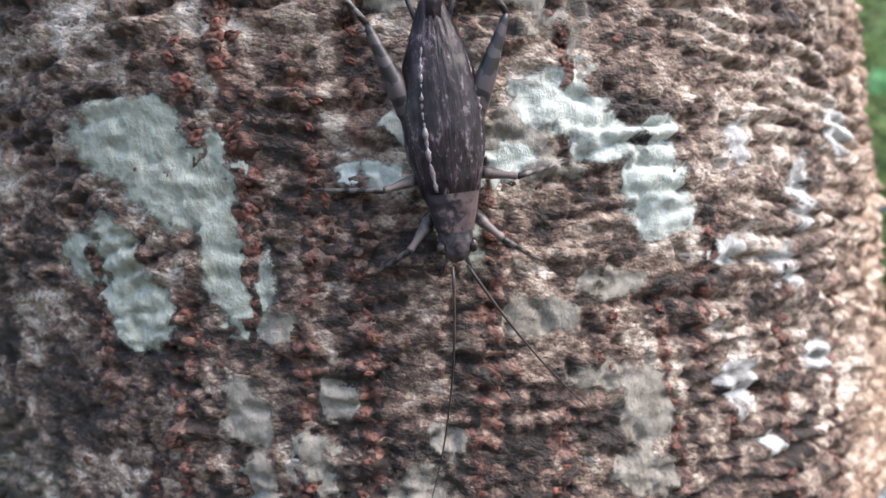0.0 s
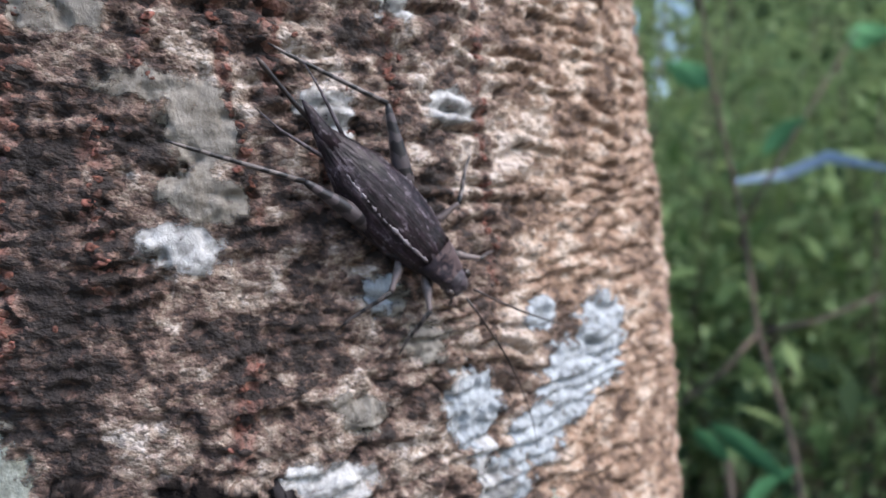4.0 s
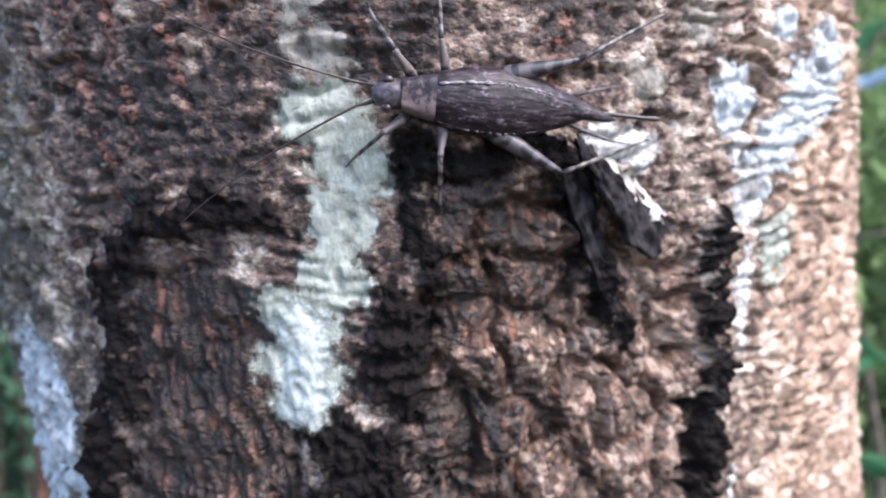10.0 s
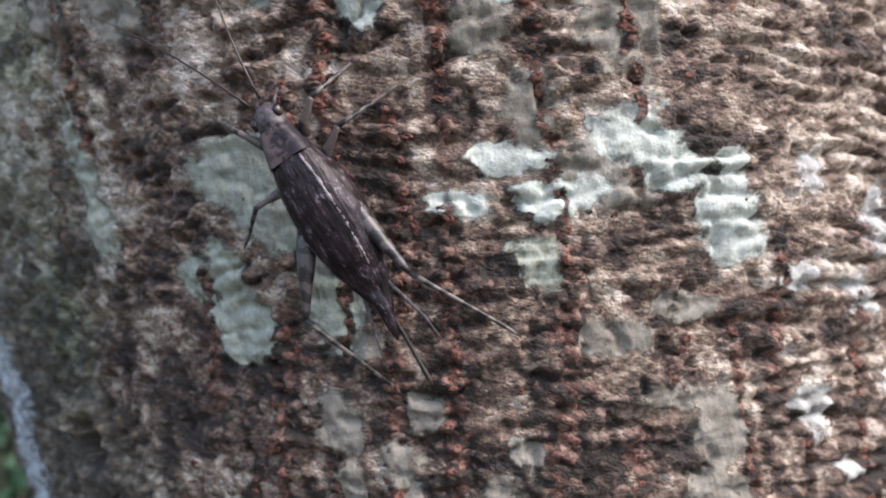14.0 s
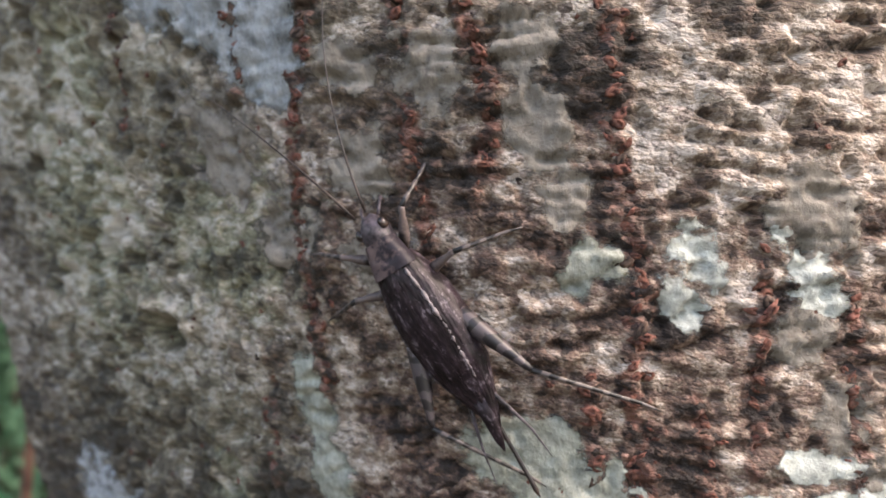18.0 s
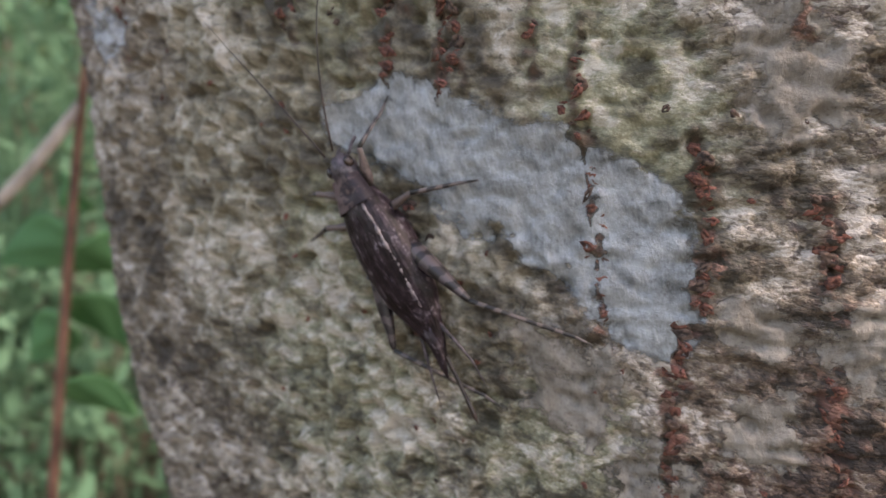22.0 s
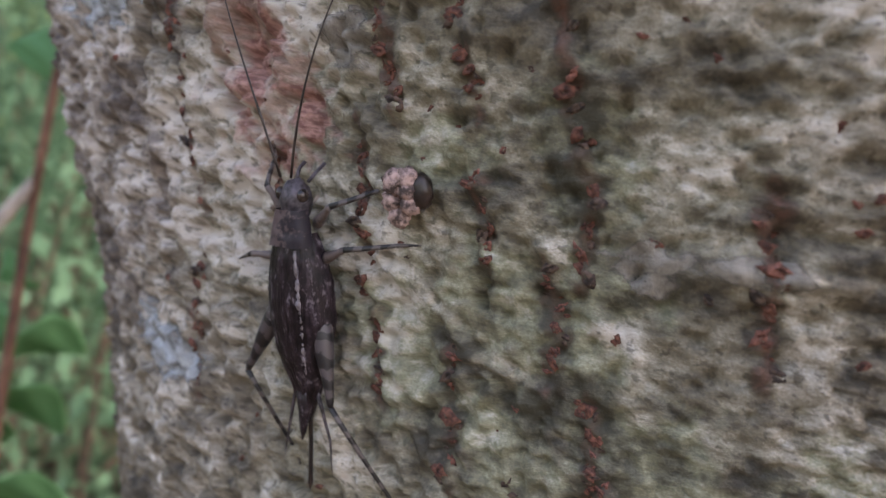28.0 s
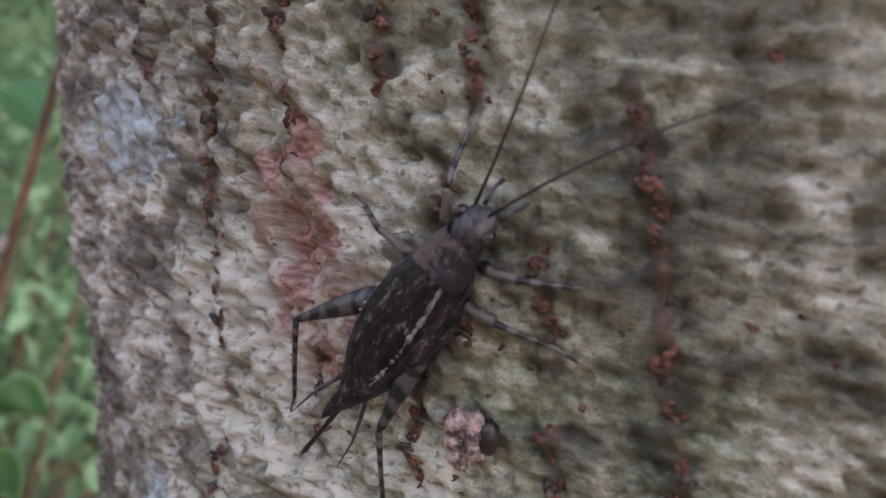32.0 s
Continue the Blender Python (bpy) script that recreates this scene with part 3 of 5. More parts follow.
def lichen_material(name, low, high, spot):
    m, nt, b = nodes_of(name)
    uv = attr(nt, "bark_uv").outputs["Vector"]
    soft, grit = tex(nt, uv, 0.35, 4, 0.6), tex(nt, uv, 2.6, 4, 0.7)
    thread = tex(nt, uv, 1.6, 5, 0.75, (1.5, 0.5, 0))
    col = mix(nt, ramp(nt, blend(nt, (0.65, soft), (0.45, thread), (0.18, attr(nt, "cover").outputs["Fac"])), (0.50, 0.0), (0.80, 1.0)), low, high)
    col = mix(nt, ramp(nt, grit, (0.56, 0.0), (0.70, 0.5)), col, spot)
    nt.links.new(col, b.inputs["Base Color"])
    flecks, _ = cells(nt, uv, 1.0, (0.8, 1.2, 0), 0.8)
    cover = blend(nt, (1.0, attr(nt, "cover").outputs["Fac"]), (0.55, soft), (0.5, tex(nt, uv, 0.55, 5, 0.7, (0.6, 1.6, 0))), (0.35, grit), (0.15, flecks))
    fade = nt.nodes.new("ShaderNodeMapRange")
    fade.inputs["From Min"].default_value, fade.inputs["From Max"].default_value = 1.08, 1.40
    nt.links.new(cover, fade.inputs["Value"])
    nt.links.new(fade.outputs["Result"], b.inputs["Alpha"])
    b.inputs["Roughness"].default_value = 0.9
    b.inputs["Specular IOR Level"].default_value = 0.2
    bump(nt, b, blend(nt, (0.2, grit), (0.6, tex(nt, uv, 1.0, 4, 0.7)), (0.35, thread), (0.3, flecks)), 0.9, 0.0005)
    return m


def speckled(name, dark, light, scale, rough=0.6, lo=0.42, hi=0.6, bumps=0.0002, stretch=None, spec=0.4):
    m, nt, b = nodes_of(name)
    co = nt.nodes.new("ShaderNodeTexCoord").outputs["Object"]
    n = tex(nt, co, scale, 5, 0.62, stretch)
    nt.links.new(ramp(nt, n, (lo, dark), (hi, light)), b.inputs["Base Color"])
    b.inputs["Roughness"].default_value = rough
    b.inputs["Specular IOR Level"].default_value = spec
    if bumps:
        bump(nt, b, n, 0.6, bumps)
    return m


def banded(name, dark, light, period):
    """Dark and pale rings across a limb that lies along its own x axis."""
    m, nt, b = nodes_of(name)
    co = nt.nodes.new("ShaderNodeTexCoord").outputs["Object"]
    w = nt.nodes.new("ShaderNodeTexWave")
    w.bands_direction = 'X'
    w.inputs["Scale"].default_value = 0.314 / period
    w.inputs["Distortion"].default_value = 6.0
    w.inputs["Detail"].default_value = 3.0
    w.inputs["Detail Scale"].default_value = 2.5
    nt.links.new(co, w.inputs["Vector"])
    nt.links.new(ramp(nt, w.outputs["Fac"], (0.42, dark), (0.58, light)), b.inputs["Base Color"])
    b.inputs["Roughness"].default_value = 0.45
    return m


def leaf_material(name, dark, light):
    m, nt, b = nodes_of(name)
    geo = nt.nodes.new("ShaderNodeNewGeometry")
    nt.links.new(ramp(nt, geo.outputs["Random Per Island"], (0.0, dark), (1.0, light)), b.inputs["Base Color"])
    b.inputs["Roughness"].default_value = 0.75
    b.inputs["Specular IOR Level"].default_value = 0.1
    thin = nt.nodes.new("ShaderNodeBsdfTranslucent")
    nt.links.new(ramp(nt, geo.outputs["Random Per Island"], (0.0, dark), (1.0, light)), thin.inputs["Color"])
    mixer = nt.nodes.new("ShaderNodeMixShader")
    mixer.inputs["Fac"].default_value = 0.4
    nt.links.new(b.outputs[0], mixer.inputs[1])
    nt.links.new(thin.outputs[0], mixer.inputs[2])
    nt.links.new(mixer.outputs[0], nt.nodes["Material Output"].inputs["Surface"])
    return m


def wing_material():
    """Purplish brown wing with fine lengthwise veins and mottling."""
    m, nt, b = nodes_of("wing_brown")
    co = nt.nodes.new("ShaderNodeTexCoord").outputs["Object"]
    veins, mottle, fleck = tex(nt, co, 1500, 4, 0.6, (0.16, 1.3, 1.3)), tex(nt, co, 900, 5, 0.7, (0.6, 1, 1)), tex(nt, co, 2600, 3, 0.6, (0.5, 1, 1))
    col = ramp(nt, blend(nt, (0.4, veins), (0.6, mottle)), (0.40, (0.005, 0.0035, 0.0042)), (0.52, (0.018, 0.0115, 0.0142)), (0.66, (0.052, 0.036, 0.045)))
    col = mix(nt, ramp(nt, blend(nt, (0.5, fleck), (0.5, mottle)), (0.55, 0.0), (0.63, 0.8)), col, (0.15, 0.125, 0.14))
    nt.links.new(col, b.inputs["Base Color"])
    b.inputs["Roughness"].default_value, b.inputs["Specular IOR Level"].default_value = 0.42, 0.22
    bump(nt, b, blend(nt, (0.7, veins), (0.4, mottle)), 0.7, 0.00025)
    return m


BARK = bark_material()
LICHEN_GREEN = lichen_material("lichen_green", (0.135, 0.141, 0.112), (0.38, 0.397, 0.345), (0.11, 0.10, 0.08))
LICHEN_BLUE = lichen_material("lichen_blue", (0.20, 0.215, 0.225), (0.43, 0.46, 0.485), (0.12, 0.11, 0.10))
LICHEN_WHITE = lichen_material("lichen_white", (0.33, 0.325, 0.315), (0.51, 0.50, 0.49), (0.20, 0.17, 0.145))
LICHEN_PALE = lichen_material("lichen_pale", (0.28, 0.30, 0.275), (0.50, 0.53, 0.49), (0.18, 0.165, 0.14))
LICHEN_SLATE = lichen_material("lichen_slate", (0.095, 0.103, 0.103), (0.345, 0.37, 0.38), (0.11, 0.10, 0.095))
LICHEN_CREAM = lichen_material("lichen_cream", (0.135, 0.120, 0.100), (0.275, 0.25, 0.218), (0.10, 0.075, 0.058))
LENTICEL = speckled("lenticel_cork", (0.045, 0.021, 0.016), (0.27, 0.105, 0.078), 1500, 0.9, 0.38, 0.66)
LENTICEL_RUST = speckled("lenticel_rust", (0.026, 0.012, 0.009), (0.18, 0.070, 0.048), 1500, 0.9, 0.36, 0.66)
LENTICEL_DARK = speckled("lenticel_dark", (0.018, 0.012, 0.010), (0.10, 0.062, 0.046), 1300, 0.8)
FLAP_DARK = speckled("rotten_bark", (0.004, 0.0035, 0.0035), (0.028, 0.025, 0.026), 500, 0.9, spec=0.1)
FLAP_PALE = speckled("flap_lichen", (0.10, 0.08, 0.065), (0.48, 0.45, 0.41), 500, 0.9, 0.38, 0.58)
WING = wing_material()
SHELL = speckled("cuticle_brown", (0.006, 0.005, 0.0065), (0.10, 0.080, 0.092), 1300, 0.5, 0.35, 0.68, 0.00005)
PALE_STREAK = speckled("pale_vein", (0.03, 0.025, 0.029), (0.19, 0.165, 0.175), 900, 0.4, 0.3, 0.6, 0)
FEMUR = speckled("femur_mottled", (0.009, 0.007, 0.007), (0.12, 0.092, 0.086), 420, 0.45, 0.44, 0.58, 0.00004)
TIBIA = banded("tibia_banded", (0.007, 0.006, 0.006), (0.085, 0.069, 0.064), 0.0021)
DARK_HORN = speckled("dark_horn", (0.010, 0.008, 0.008), (0.035, 0.022, 0.018), 600, 0.35, 0.4, 0.6, 0)
EYE_MAT = speckled("eye_dark", (0.012, 0.010, 0.010), (0.05, 0.035, 0.03), 1500, 0.15, 0.4, 0.6, 0)
ABDOMEN = speckled("abdomen_brown", (0.02, 0.012, 0.010), (0.10, 0.065, 0.05), 500, 0.5)

def two_toned(name, dark, light, axis, middle, width, scale):
    """From light to dark along one of a part's own axes, with a mottled border."""
    m, nt, b = nodes_of(name)
    co = nt.nodes.new("ShaderNodeTexCoord").outputs["Object"]
    sep = nt.nodes.new("ShaderNodeSeparateXYZ")
    nt.links.new(co, sep.inputs[0])
    n = tex(nt, co, scale, 4, 0.65)
    fac = blend(nt, (1.0 / width, sep.outputs[axis]), (2.6, n))
    off = nt.nodes.new("ShaderNodeMath")
    off.operation = 'SUBTRACT'
    nt.links.new(fac, off.inputs[0])
    off.inputs[1].default_value = middle / width + 1.3 - 0.5
    nt.links.new(ramp(nt, off.outputs[0], (0.30, light), (0.62, dark)), b.inputs["Base Color"])
    b.inputs["Roughness"].default_value, b.inputs["Specular IOR Level"].default_value = 0.5, 0.22
    bump(nt, b, n, 0.5, 0.00006)
    return m


THIGH = banded("thigh_banded", (0.008, 0.0065, 0.008), (0.058, 0.046, 0.049), 0.0021)
SHIELD = two_toned("shield_pink_dark", (0.085, 0.060, 0.060), (0.020, 0.016, 0.021), 1, 0.0002, 0.0045, 1700)

# ---- the tree ----
tree = tagged(new("tree"), "leaning forest tree with wrinkled bark, lichen and an old wound", "tree")


GRAIN = 0.35
LEFT, RIGHT, LOW, HIGH = -480 * GRAIN, 462 * GRAIN, -149 * GRAIN, 685 * GRAIN


def trunk_detail():
    us, vs = GRAIN * np.arange(-480, 463), GRAIN * np.arange(-149, 686)
    u, v = np.meshgrid(us, vs)
    h = bark_height(u, v)
    me, used = grid_mesh("trunk", on_trunk(u, v, h))
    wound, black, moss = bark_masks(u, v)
    put_attribute(me, "bark_uv", np.stack([u, v, h], -1).reshape(-1, 3), "FLOAT_VECTOR")
    upper = np.maximum(step(v + 0.45 * np.maximum(-u, 0) + 14 * noise2(u / 20, v / 20, 42), 115, 163), step(-u + 10 * noise2(u / 15, v / 20, 43), 33, 55))
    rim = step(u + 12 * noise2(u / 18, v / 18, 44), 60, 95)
    wander = 10 * noise2(u / 16, v / 12, 53)
    # bark tone by zone; part of it paints the fall of light into the colour
    shift = 0.10 * step(v + wander, 88, 103) * step(-u, -60, 20) - 0.06 * step(-(v + wander), -90, -66) * step(-u + wander, -60, -25) + 0.05 * step(v + wander, 163, 187) + sum(weight * np.exp(-((u - cu) / ru) ** 2 - ((v - cv) / rv) ** 2) for weight, cu, cv, ru, rv in STAINS_AND_SHADE) - 0.05 * step(-(v + wander), -100, -84) * step(-u + wander, -40, -10) * step(v, 44, 54) - 0.07 * step(-u + wander, -20, 5) * step(v + wander, 99, 112) * step(-(v + wander), -159, -145)
    shift = shift + (0.09 + 0.09 * step(u, -65, -35)) * (1 - bark_breaks(u, v)) - 0.06 + 0.06 * bark_wrinkles(u, v)[1]
    fibre = np.maximum(step(-v + 7 * noise2(u / 12, v / 12, 18), 13, 24), step(-u, 2, 8))
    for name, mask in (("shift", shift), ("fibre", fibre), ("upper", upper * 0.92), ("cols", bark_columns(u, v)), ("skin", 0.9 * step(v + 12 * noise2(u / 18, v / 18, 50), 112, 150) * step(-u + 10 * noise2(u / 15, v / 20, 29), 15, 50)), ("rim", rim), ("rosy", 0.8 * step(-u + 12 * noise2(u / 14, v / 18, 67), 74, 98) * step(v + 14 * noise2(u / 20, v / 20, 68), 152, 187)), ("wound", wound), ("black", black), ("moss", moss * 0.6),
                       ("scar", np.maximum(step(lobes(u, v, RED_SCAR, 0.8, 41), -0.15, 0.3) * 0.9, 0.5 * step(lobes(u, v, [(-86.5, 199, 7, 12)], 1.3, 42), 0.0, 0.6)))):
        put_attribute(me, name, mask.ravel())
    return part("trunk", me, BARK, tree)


def trunk_rest():
    """The trunk above, below and behind the wrinkled stretch."""
    def sheet(us, vs):
        u, v = np.meshgrid(us, vs)
        flare = 40 * np.exp(-(v + 1200) / 160) - 97 * np.clip((v - 1500) / 2700, 0, 1) ** 2
        h = 1.2 * noise2(u / 14, v / 9, 51) + 0.7 * noise2(u / 5, v / 4, 52) + flare
        me, used = grid_mesh("trunk", on_trunk(u, v, h))
        put_attribute(me, "bark_uv", np.stack([u, v, h], -1).reshape(-1, 3), "FLOAT_VECTOR")
        part("trunk", me, BARK, tree)
    sheet(np.linspace(-314.16, 314.16, 150), np.concatenate([np.linspace(HIGH, 1500, 180), np.linspace(1520, 4200, 120)]))
    sheet(np.linspace(-314.16, 314.16, 150), np.linspace(-1205, LOW, 180))
    sheet(np.linspace(RIGHT, LEFT + 628.32, 80), np.linspace(LOW, HIGH, 70))


def lichen_patch(material, label, some, ragged=0.35, thick=0.22, seed=1, solid=0.0):
    """A thin crust that follows the bark, with a ragged, tapering edge."""
    u0, u1 = min(a - 1.5 * c for a, b, c, d in some) - 2, max(a + 1.5 * c for a, b, c, d in some) + 2
    v0, v1 = min(b - 1.5 * d for a, b, c, d in some) - 2, max(b + 1.5 * d for a, b, c, d in some) + 2
    u, v = np.meshgrid(GRAIN * np.arange(math.floor(u0 / GRAIN), math.ceil(u1 / GRAIN)), GRAIN * np.arange(math.floor(v0 / GRAIN), math.ceil(v1 / GRAIN)))
    m = lobes(u, v, some, ragged, seed) - 0.14 * step(noise2(u / 2.2, v / 1.8, seed + 60), 0.45, 0.65)
    inside = (m[:-1, :-1] > -0.2) | (m[1:, 1:] > -0.2)
    h = bark_height(u, v) + 0.13 + 0.12 * thick * np.clip(m * 3 + 0.3, 0, 1)
    spots = np.stack([u, v, h], -1).reshape(-1, 3)
    cover = (np.clip(0.20 + solid + (1.15 + 2 * solid) * m, 0, 0.62 + 0.8 * solid) - 0.55 * step(bark_columns(u, v), 0.4, 0.9)).ravel()
    # one part for each island of the crust
    left = inside.copy()
    for start in zip(*np.nonzero(inside)):
        if not left[start]:
            continue
        left[start] = False
        todo, island = [start], np.zeros_like(inside)
        while todo:
            i, j = todo.pop()
            island[i, j] = True
            for a, b in ((i + 1, j), (i - 1, j), (i, j + 1), (i, j - 1)):
                if 0 <= a < left.shape[0] and 0 <= b < left.shape[1] and left[a, b]:
                    left[a, b] = False
                    todo.append((a, b))
        if island.sum() > 90:
            me, used = grid_mesh("lichen_patch", on_trunk(u, v, h), island)
            put_attribute(me, "bark_uv", spots[used], "FLOAT_VECTOR")
            put_attribute(me, "cover", cover[used])
            part("lichen_patch", me, material, tree, label)


trunk_detail()
trunk_rest()
GREEN, BLUE, WHITE, CREAM = "pale green crust of lichen", "blue-grey crust of lichen", "whitish crust of lichen", "cream crust of lichen"
lichen_patch(LICHEN_GREEN, GREEN, GREEN_SHEET, 0.22, seed=1, solid=0.15)
lichen_patch(LICHEN_GREEN, GREEN, [(-19, 82, 2.8, 4.6), (-18, 77, 4.5, 4.4), (-20, 75, 2.4, 3)], 0.28, seed=2, solid=0.15)
lichen_patch(LICHEN_PALE, "pale greenish crust of lichen", [(28.5, 96.5, 4.6, 3.8), (32, 93, 4, 2.8), (37, 90, 4.6, 4.6), (38.5, 86, 4.2, 3), (38, 94, 2.2, 1.7)], 0.5, seed=3, solid=0.08)
lichen_patch(LICHEN_PALE, "pale greenish crust of lichen", [(10, 89.6, 3.6, 1.5), (18.5, 90, 4.6, 2), (15.3, 94, 5, 1.9), (23, 91, 2.5, 1.6)], 0.6, seed=4, solid=0.12)
lichen_patch(LICHEN_GREEN, GREEN, [(17, 84, 3.5, 4)], 0.6, 0.12, seed=5)
lichen_patch(LICHEN_WHITE, WHITE, [(31, 54, 5.3, 2.8)], 0.45, seed=6)
lichen_patch(LICHEN_WHITE, WHITE, [(49, 67, 2.7, 4.2), (53, 60, 2.3, 2)], 0.45, seed=7)
lichen_patch(LICHEN_CREAM, CREAM, [(9, 56, 3.9, 7.2), (12, 64, 2.9, 2.4)], 0.55, 0.15, seed=8)
lichen_patch(LICHEN_WHITE, WHITE, [(64, 69, 3.7, 2.5)], 0.5, seed=9)
lichen_patch(LICHEN_BLUE, BLUE, [(95, 39, 9, 8), (86, 35, 8, 6.5), (78, 29, 8, 5), (65, 34, 5, 5), (79, 44.5, 4, 2.4), (71, 24, 6, 4.6)], 0.4, seed=10, solid=0.1)
lichen_patch(LICHEN_GREEN, GREEN, [(80, 14, 7, 6.6)], 0.4, seed=11)
lichen_patch(LICHEN_WHITE, WHITE, [(48, 68, 3.2, 2.6)], 0.5, seed=12)
lichen_patch(LICHEN_GREEN, "pale grey-green crust of lichen", COLUMN_SHEET, 0.35, 0.15, seed=13, solid=0.12)
lichen_patch(LICHEN_CREAM, "grey crust of lichen", [(6, 55, 5.5, 6), (4.5, 46, 4.2, 6.5), (5, 39, 4.6, 4)], 0.5, 0.1, seed=37)
lichen_patch(LICHEN_WHITE, WHITE, [(63, 36, 3.2, 4.5), (66, 29, 2.4, 4)], 0.45, 0.15, seed=38)
lichen_patch(LICHEN_CREAM, CREAM, [(53, 48, 3.6, 3), (58, 43, 4.2, 2.6), (48, 36, 4, 3)], 0.6, 0.1, seed=39)
lichen_patch(LICHEN_WHITE, WHITE, [(45, 28, 5, 3), (40, 28.5, 3.6, 3)], 0.4, seed=14)
lichen_patch(LICHEN_WHITE, WHITE, [(69, 22, 5, 6), (70, 8, 2.5, 10)], 0.5, seed=15)
lichen_patch(LICHEN_WHITE, WHITE, [(70.5, -24, 1.5, 7)], 0.5, seed=52)
lichen_patch(LICHEN_PALE, "whitish lumpy crust of lichen", [(-7.2, 1.5, 5.6, 4.6), (-5, 7, 4.5, 5), (-9, -1, 3, 2)], 0.7, 0.3, seed=51)
lichen_patch(LICHEN_BLUE, BLUE, [(-62, -4, 14, 13), (-66, -14, 12, 10), (-62, -30, 10, 14), (-54, -5, 7, 9), (-52, -14, 4, 7)], 0.3, seed=16)
lichen_patch(LICHEN_BLUE, BLUE, moved([(-88, 84, 14, 13.6), (-82, 77, 12, 9.3), (-84, 64, 14, 12)]), 0.3, seed=18)
lichen_patch(LICHEN_PALE, "pale greenish crust of lichen", moved([(13, 127, 3.2, 4), (11, 123, 2.4, 3)]), 0.6, 0.12, seed=19)
lichen_patch(LICHEN_GREEN, GREEN, moved([(3.4, 126.5, 3.4, 2.6), (1, 124, 2.4, 2)]), 0.5, 0.12, seed=40)
lichen_patch(LICHEN_CREAM, CREAM, moved([(-0.6, 147, 3, 4), (-0.4, 139, 3.2, 5), (1.2, 132, 3, 3.4)]), 0.5, 0.1, seed=42, solid=0.1)
lichen_patch(LICHEN_CREAM, CREAM, moved([(-18.6, 145, 4, 3), (-19.2, 135, 4, 4.4), (-17.8, 125, 5, 4)]), 0.55, 0.1, seed=43, solid=0.1)
lichen_patch(LICHEN_PALE, "pale greenish crust of lichen", moved([(23.5, 125, 3, 5.5), (21.5, 130, 2.4, 3)]), 0.6, 0.12, seed=44)
lichen_patch(LICHEN_CREAM, CREAM, [(34.8, 66, 4.4, 5), (34, 59, 5, 2.6)], 0.4, 0.1, seed=45, solid=0.1)
lichen_patch(LICHEN_CREAM, "grey crust of lichen", [(-8.4, 66.2, 3.2, 4), (-9.2, 57.4, 3.2, 5), (-3, 75, 3, 1.8)], 0.45, 0.1, seed=46, solid=0.1)
lichen_patch(LICHEN_WHITE, WHITE, [(46.5, 82, 3, 2.2), (48.6, 93, 2.4, 3)], 0.5, 0.12, seed=47)
lichen_patch(LICHEN_BLUE, BLUE, [(51.8, 48.8, 3.4, 2.6)], 0.5, 0.12, seed=48)
lichen_patch(LICHEN_CREAM, CREAM, moved([(-36.8, 197.8, 5, 1.4), (-44.5, 197.6, 3, 1.8), (-67.6, 214, 2.6, 2.8)]), 0.5, 0.1, seed=49)
lichen_patch(LICHEN_BLUE, BLUE, [(-55, 45, 5, 5), (-62, 38, 8, 8)], 0.35, 0.15, seed=50)
lichen_patch(LICHEN_CREAM, CREAM, moved([(22, 120, 4.4, 3.4), (26, 112, 4, 4)]), 0.5, 0.15, seed=20)
lichen_patch(LICHEN_SLATE, BLUE, SLATE_SHEET, 0.2, 0.2, seed=21, solid=0.3)
lichen_patch(LICHEN_BLUE, BLUE, moved([(-104, 178, 7, 4.4), (-110, 179, 5, 5.5)]), 0.5, 0.15, seed=22)
lichen_patch(LICHEN_BLUE, BLUE, moved([(-105.7, 222.7, 12, 6.4)]), 0.5, 0.15, seed=24)
lichen_patch(LICHEN_CREAM, CREAM, moved([(-66.7, 213.7, 3.1, 3.2)]), 0.5, 0.12, seed=25)
lichen_patch(LICHEN_CREAM, CREAM, moved([(-43.7, 195.7, 2.1, 1.3)]), 0.6, 0.12, seed=26)
lichen_patch(LICHEN_GREEN, GREEN, moved([(-31.5, 109, 2.8, 6.5), (-31, 101, 3.4, 4.5)]), 0.4, 0.12, seed=27, solid=0.1)
lichen_patch(LICHEN_GREEN, GREEN, moved([(-16, 95, 3.5, 3.5), (-14, 90, 3, 3)]), 0.4, 0.12, seed=28)
lichen_patch(LICHEN_CREAM, CREAM, moved([(-38, 138, 7, 8), (-30, 128, 5, 6)]), 0.7, 0.1, seed=29)
lichen_patch(LICHEN_CREAM, CREAM, moved([(32, 106, 7, 4), (24, 132, 5, 6), (36, 122, 5, 8)]), 0.6, 0.12, seed=30)
lichen_patch(LICHEN_CREAM, CREAM, moved([(-10, 145, 5, 5), (-3, 160, 6, 6), (-14, 168, 5, 8)]), 0.7, 0.1, seed=31)
lichen_patch(LICHEN_WHITE, WHITE, [(60, 88, 3, 5), (70, 96, 4, 4), (56, 80, 3, 3)], 0.7, 0.12, seed=34)
lichen_patch(LICHEN_CREAM, CREAM, [(24, 76, 5, 2.5), (32, 79, 4, 2), (30, 70, 5, 2)], 0.7, 0.1, seed=35)
lichen_patch(LICHEN_CREAM, CREAM, [(2, 68, 4, 2.5), (-2, 62, 3, 4)], 0.7, 0.1, seed=36)


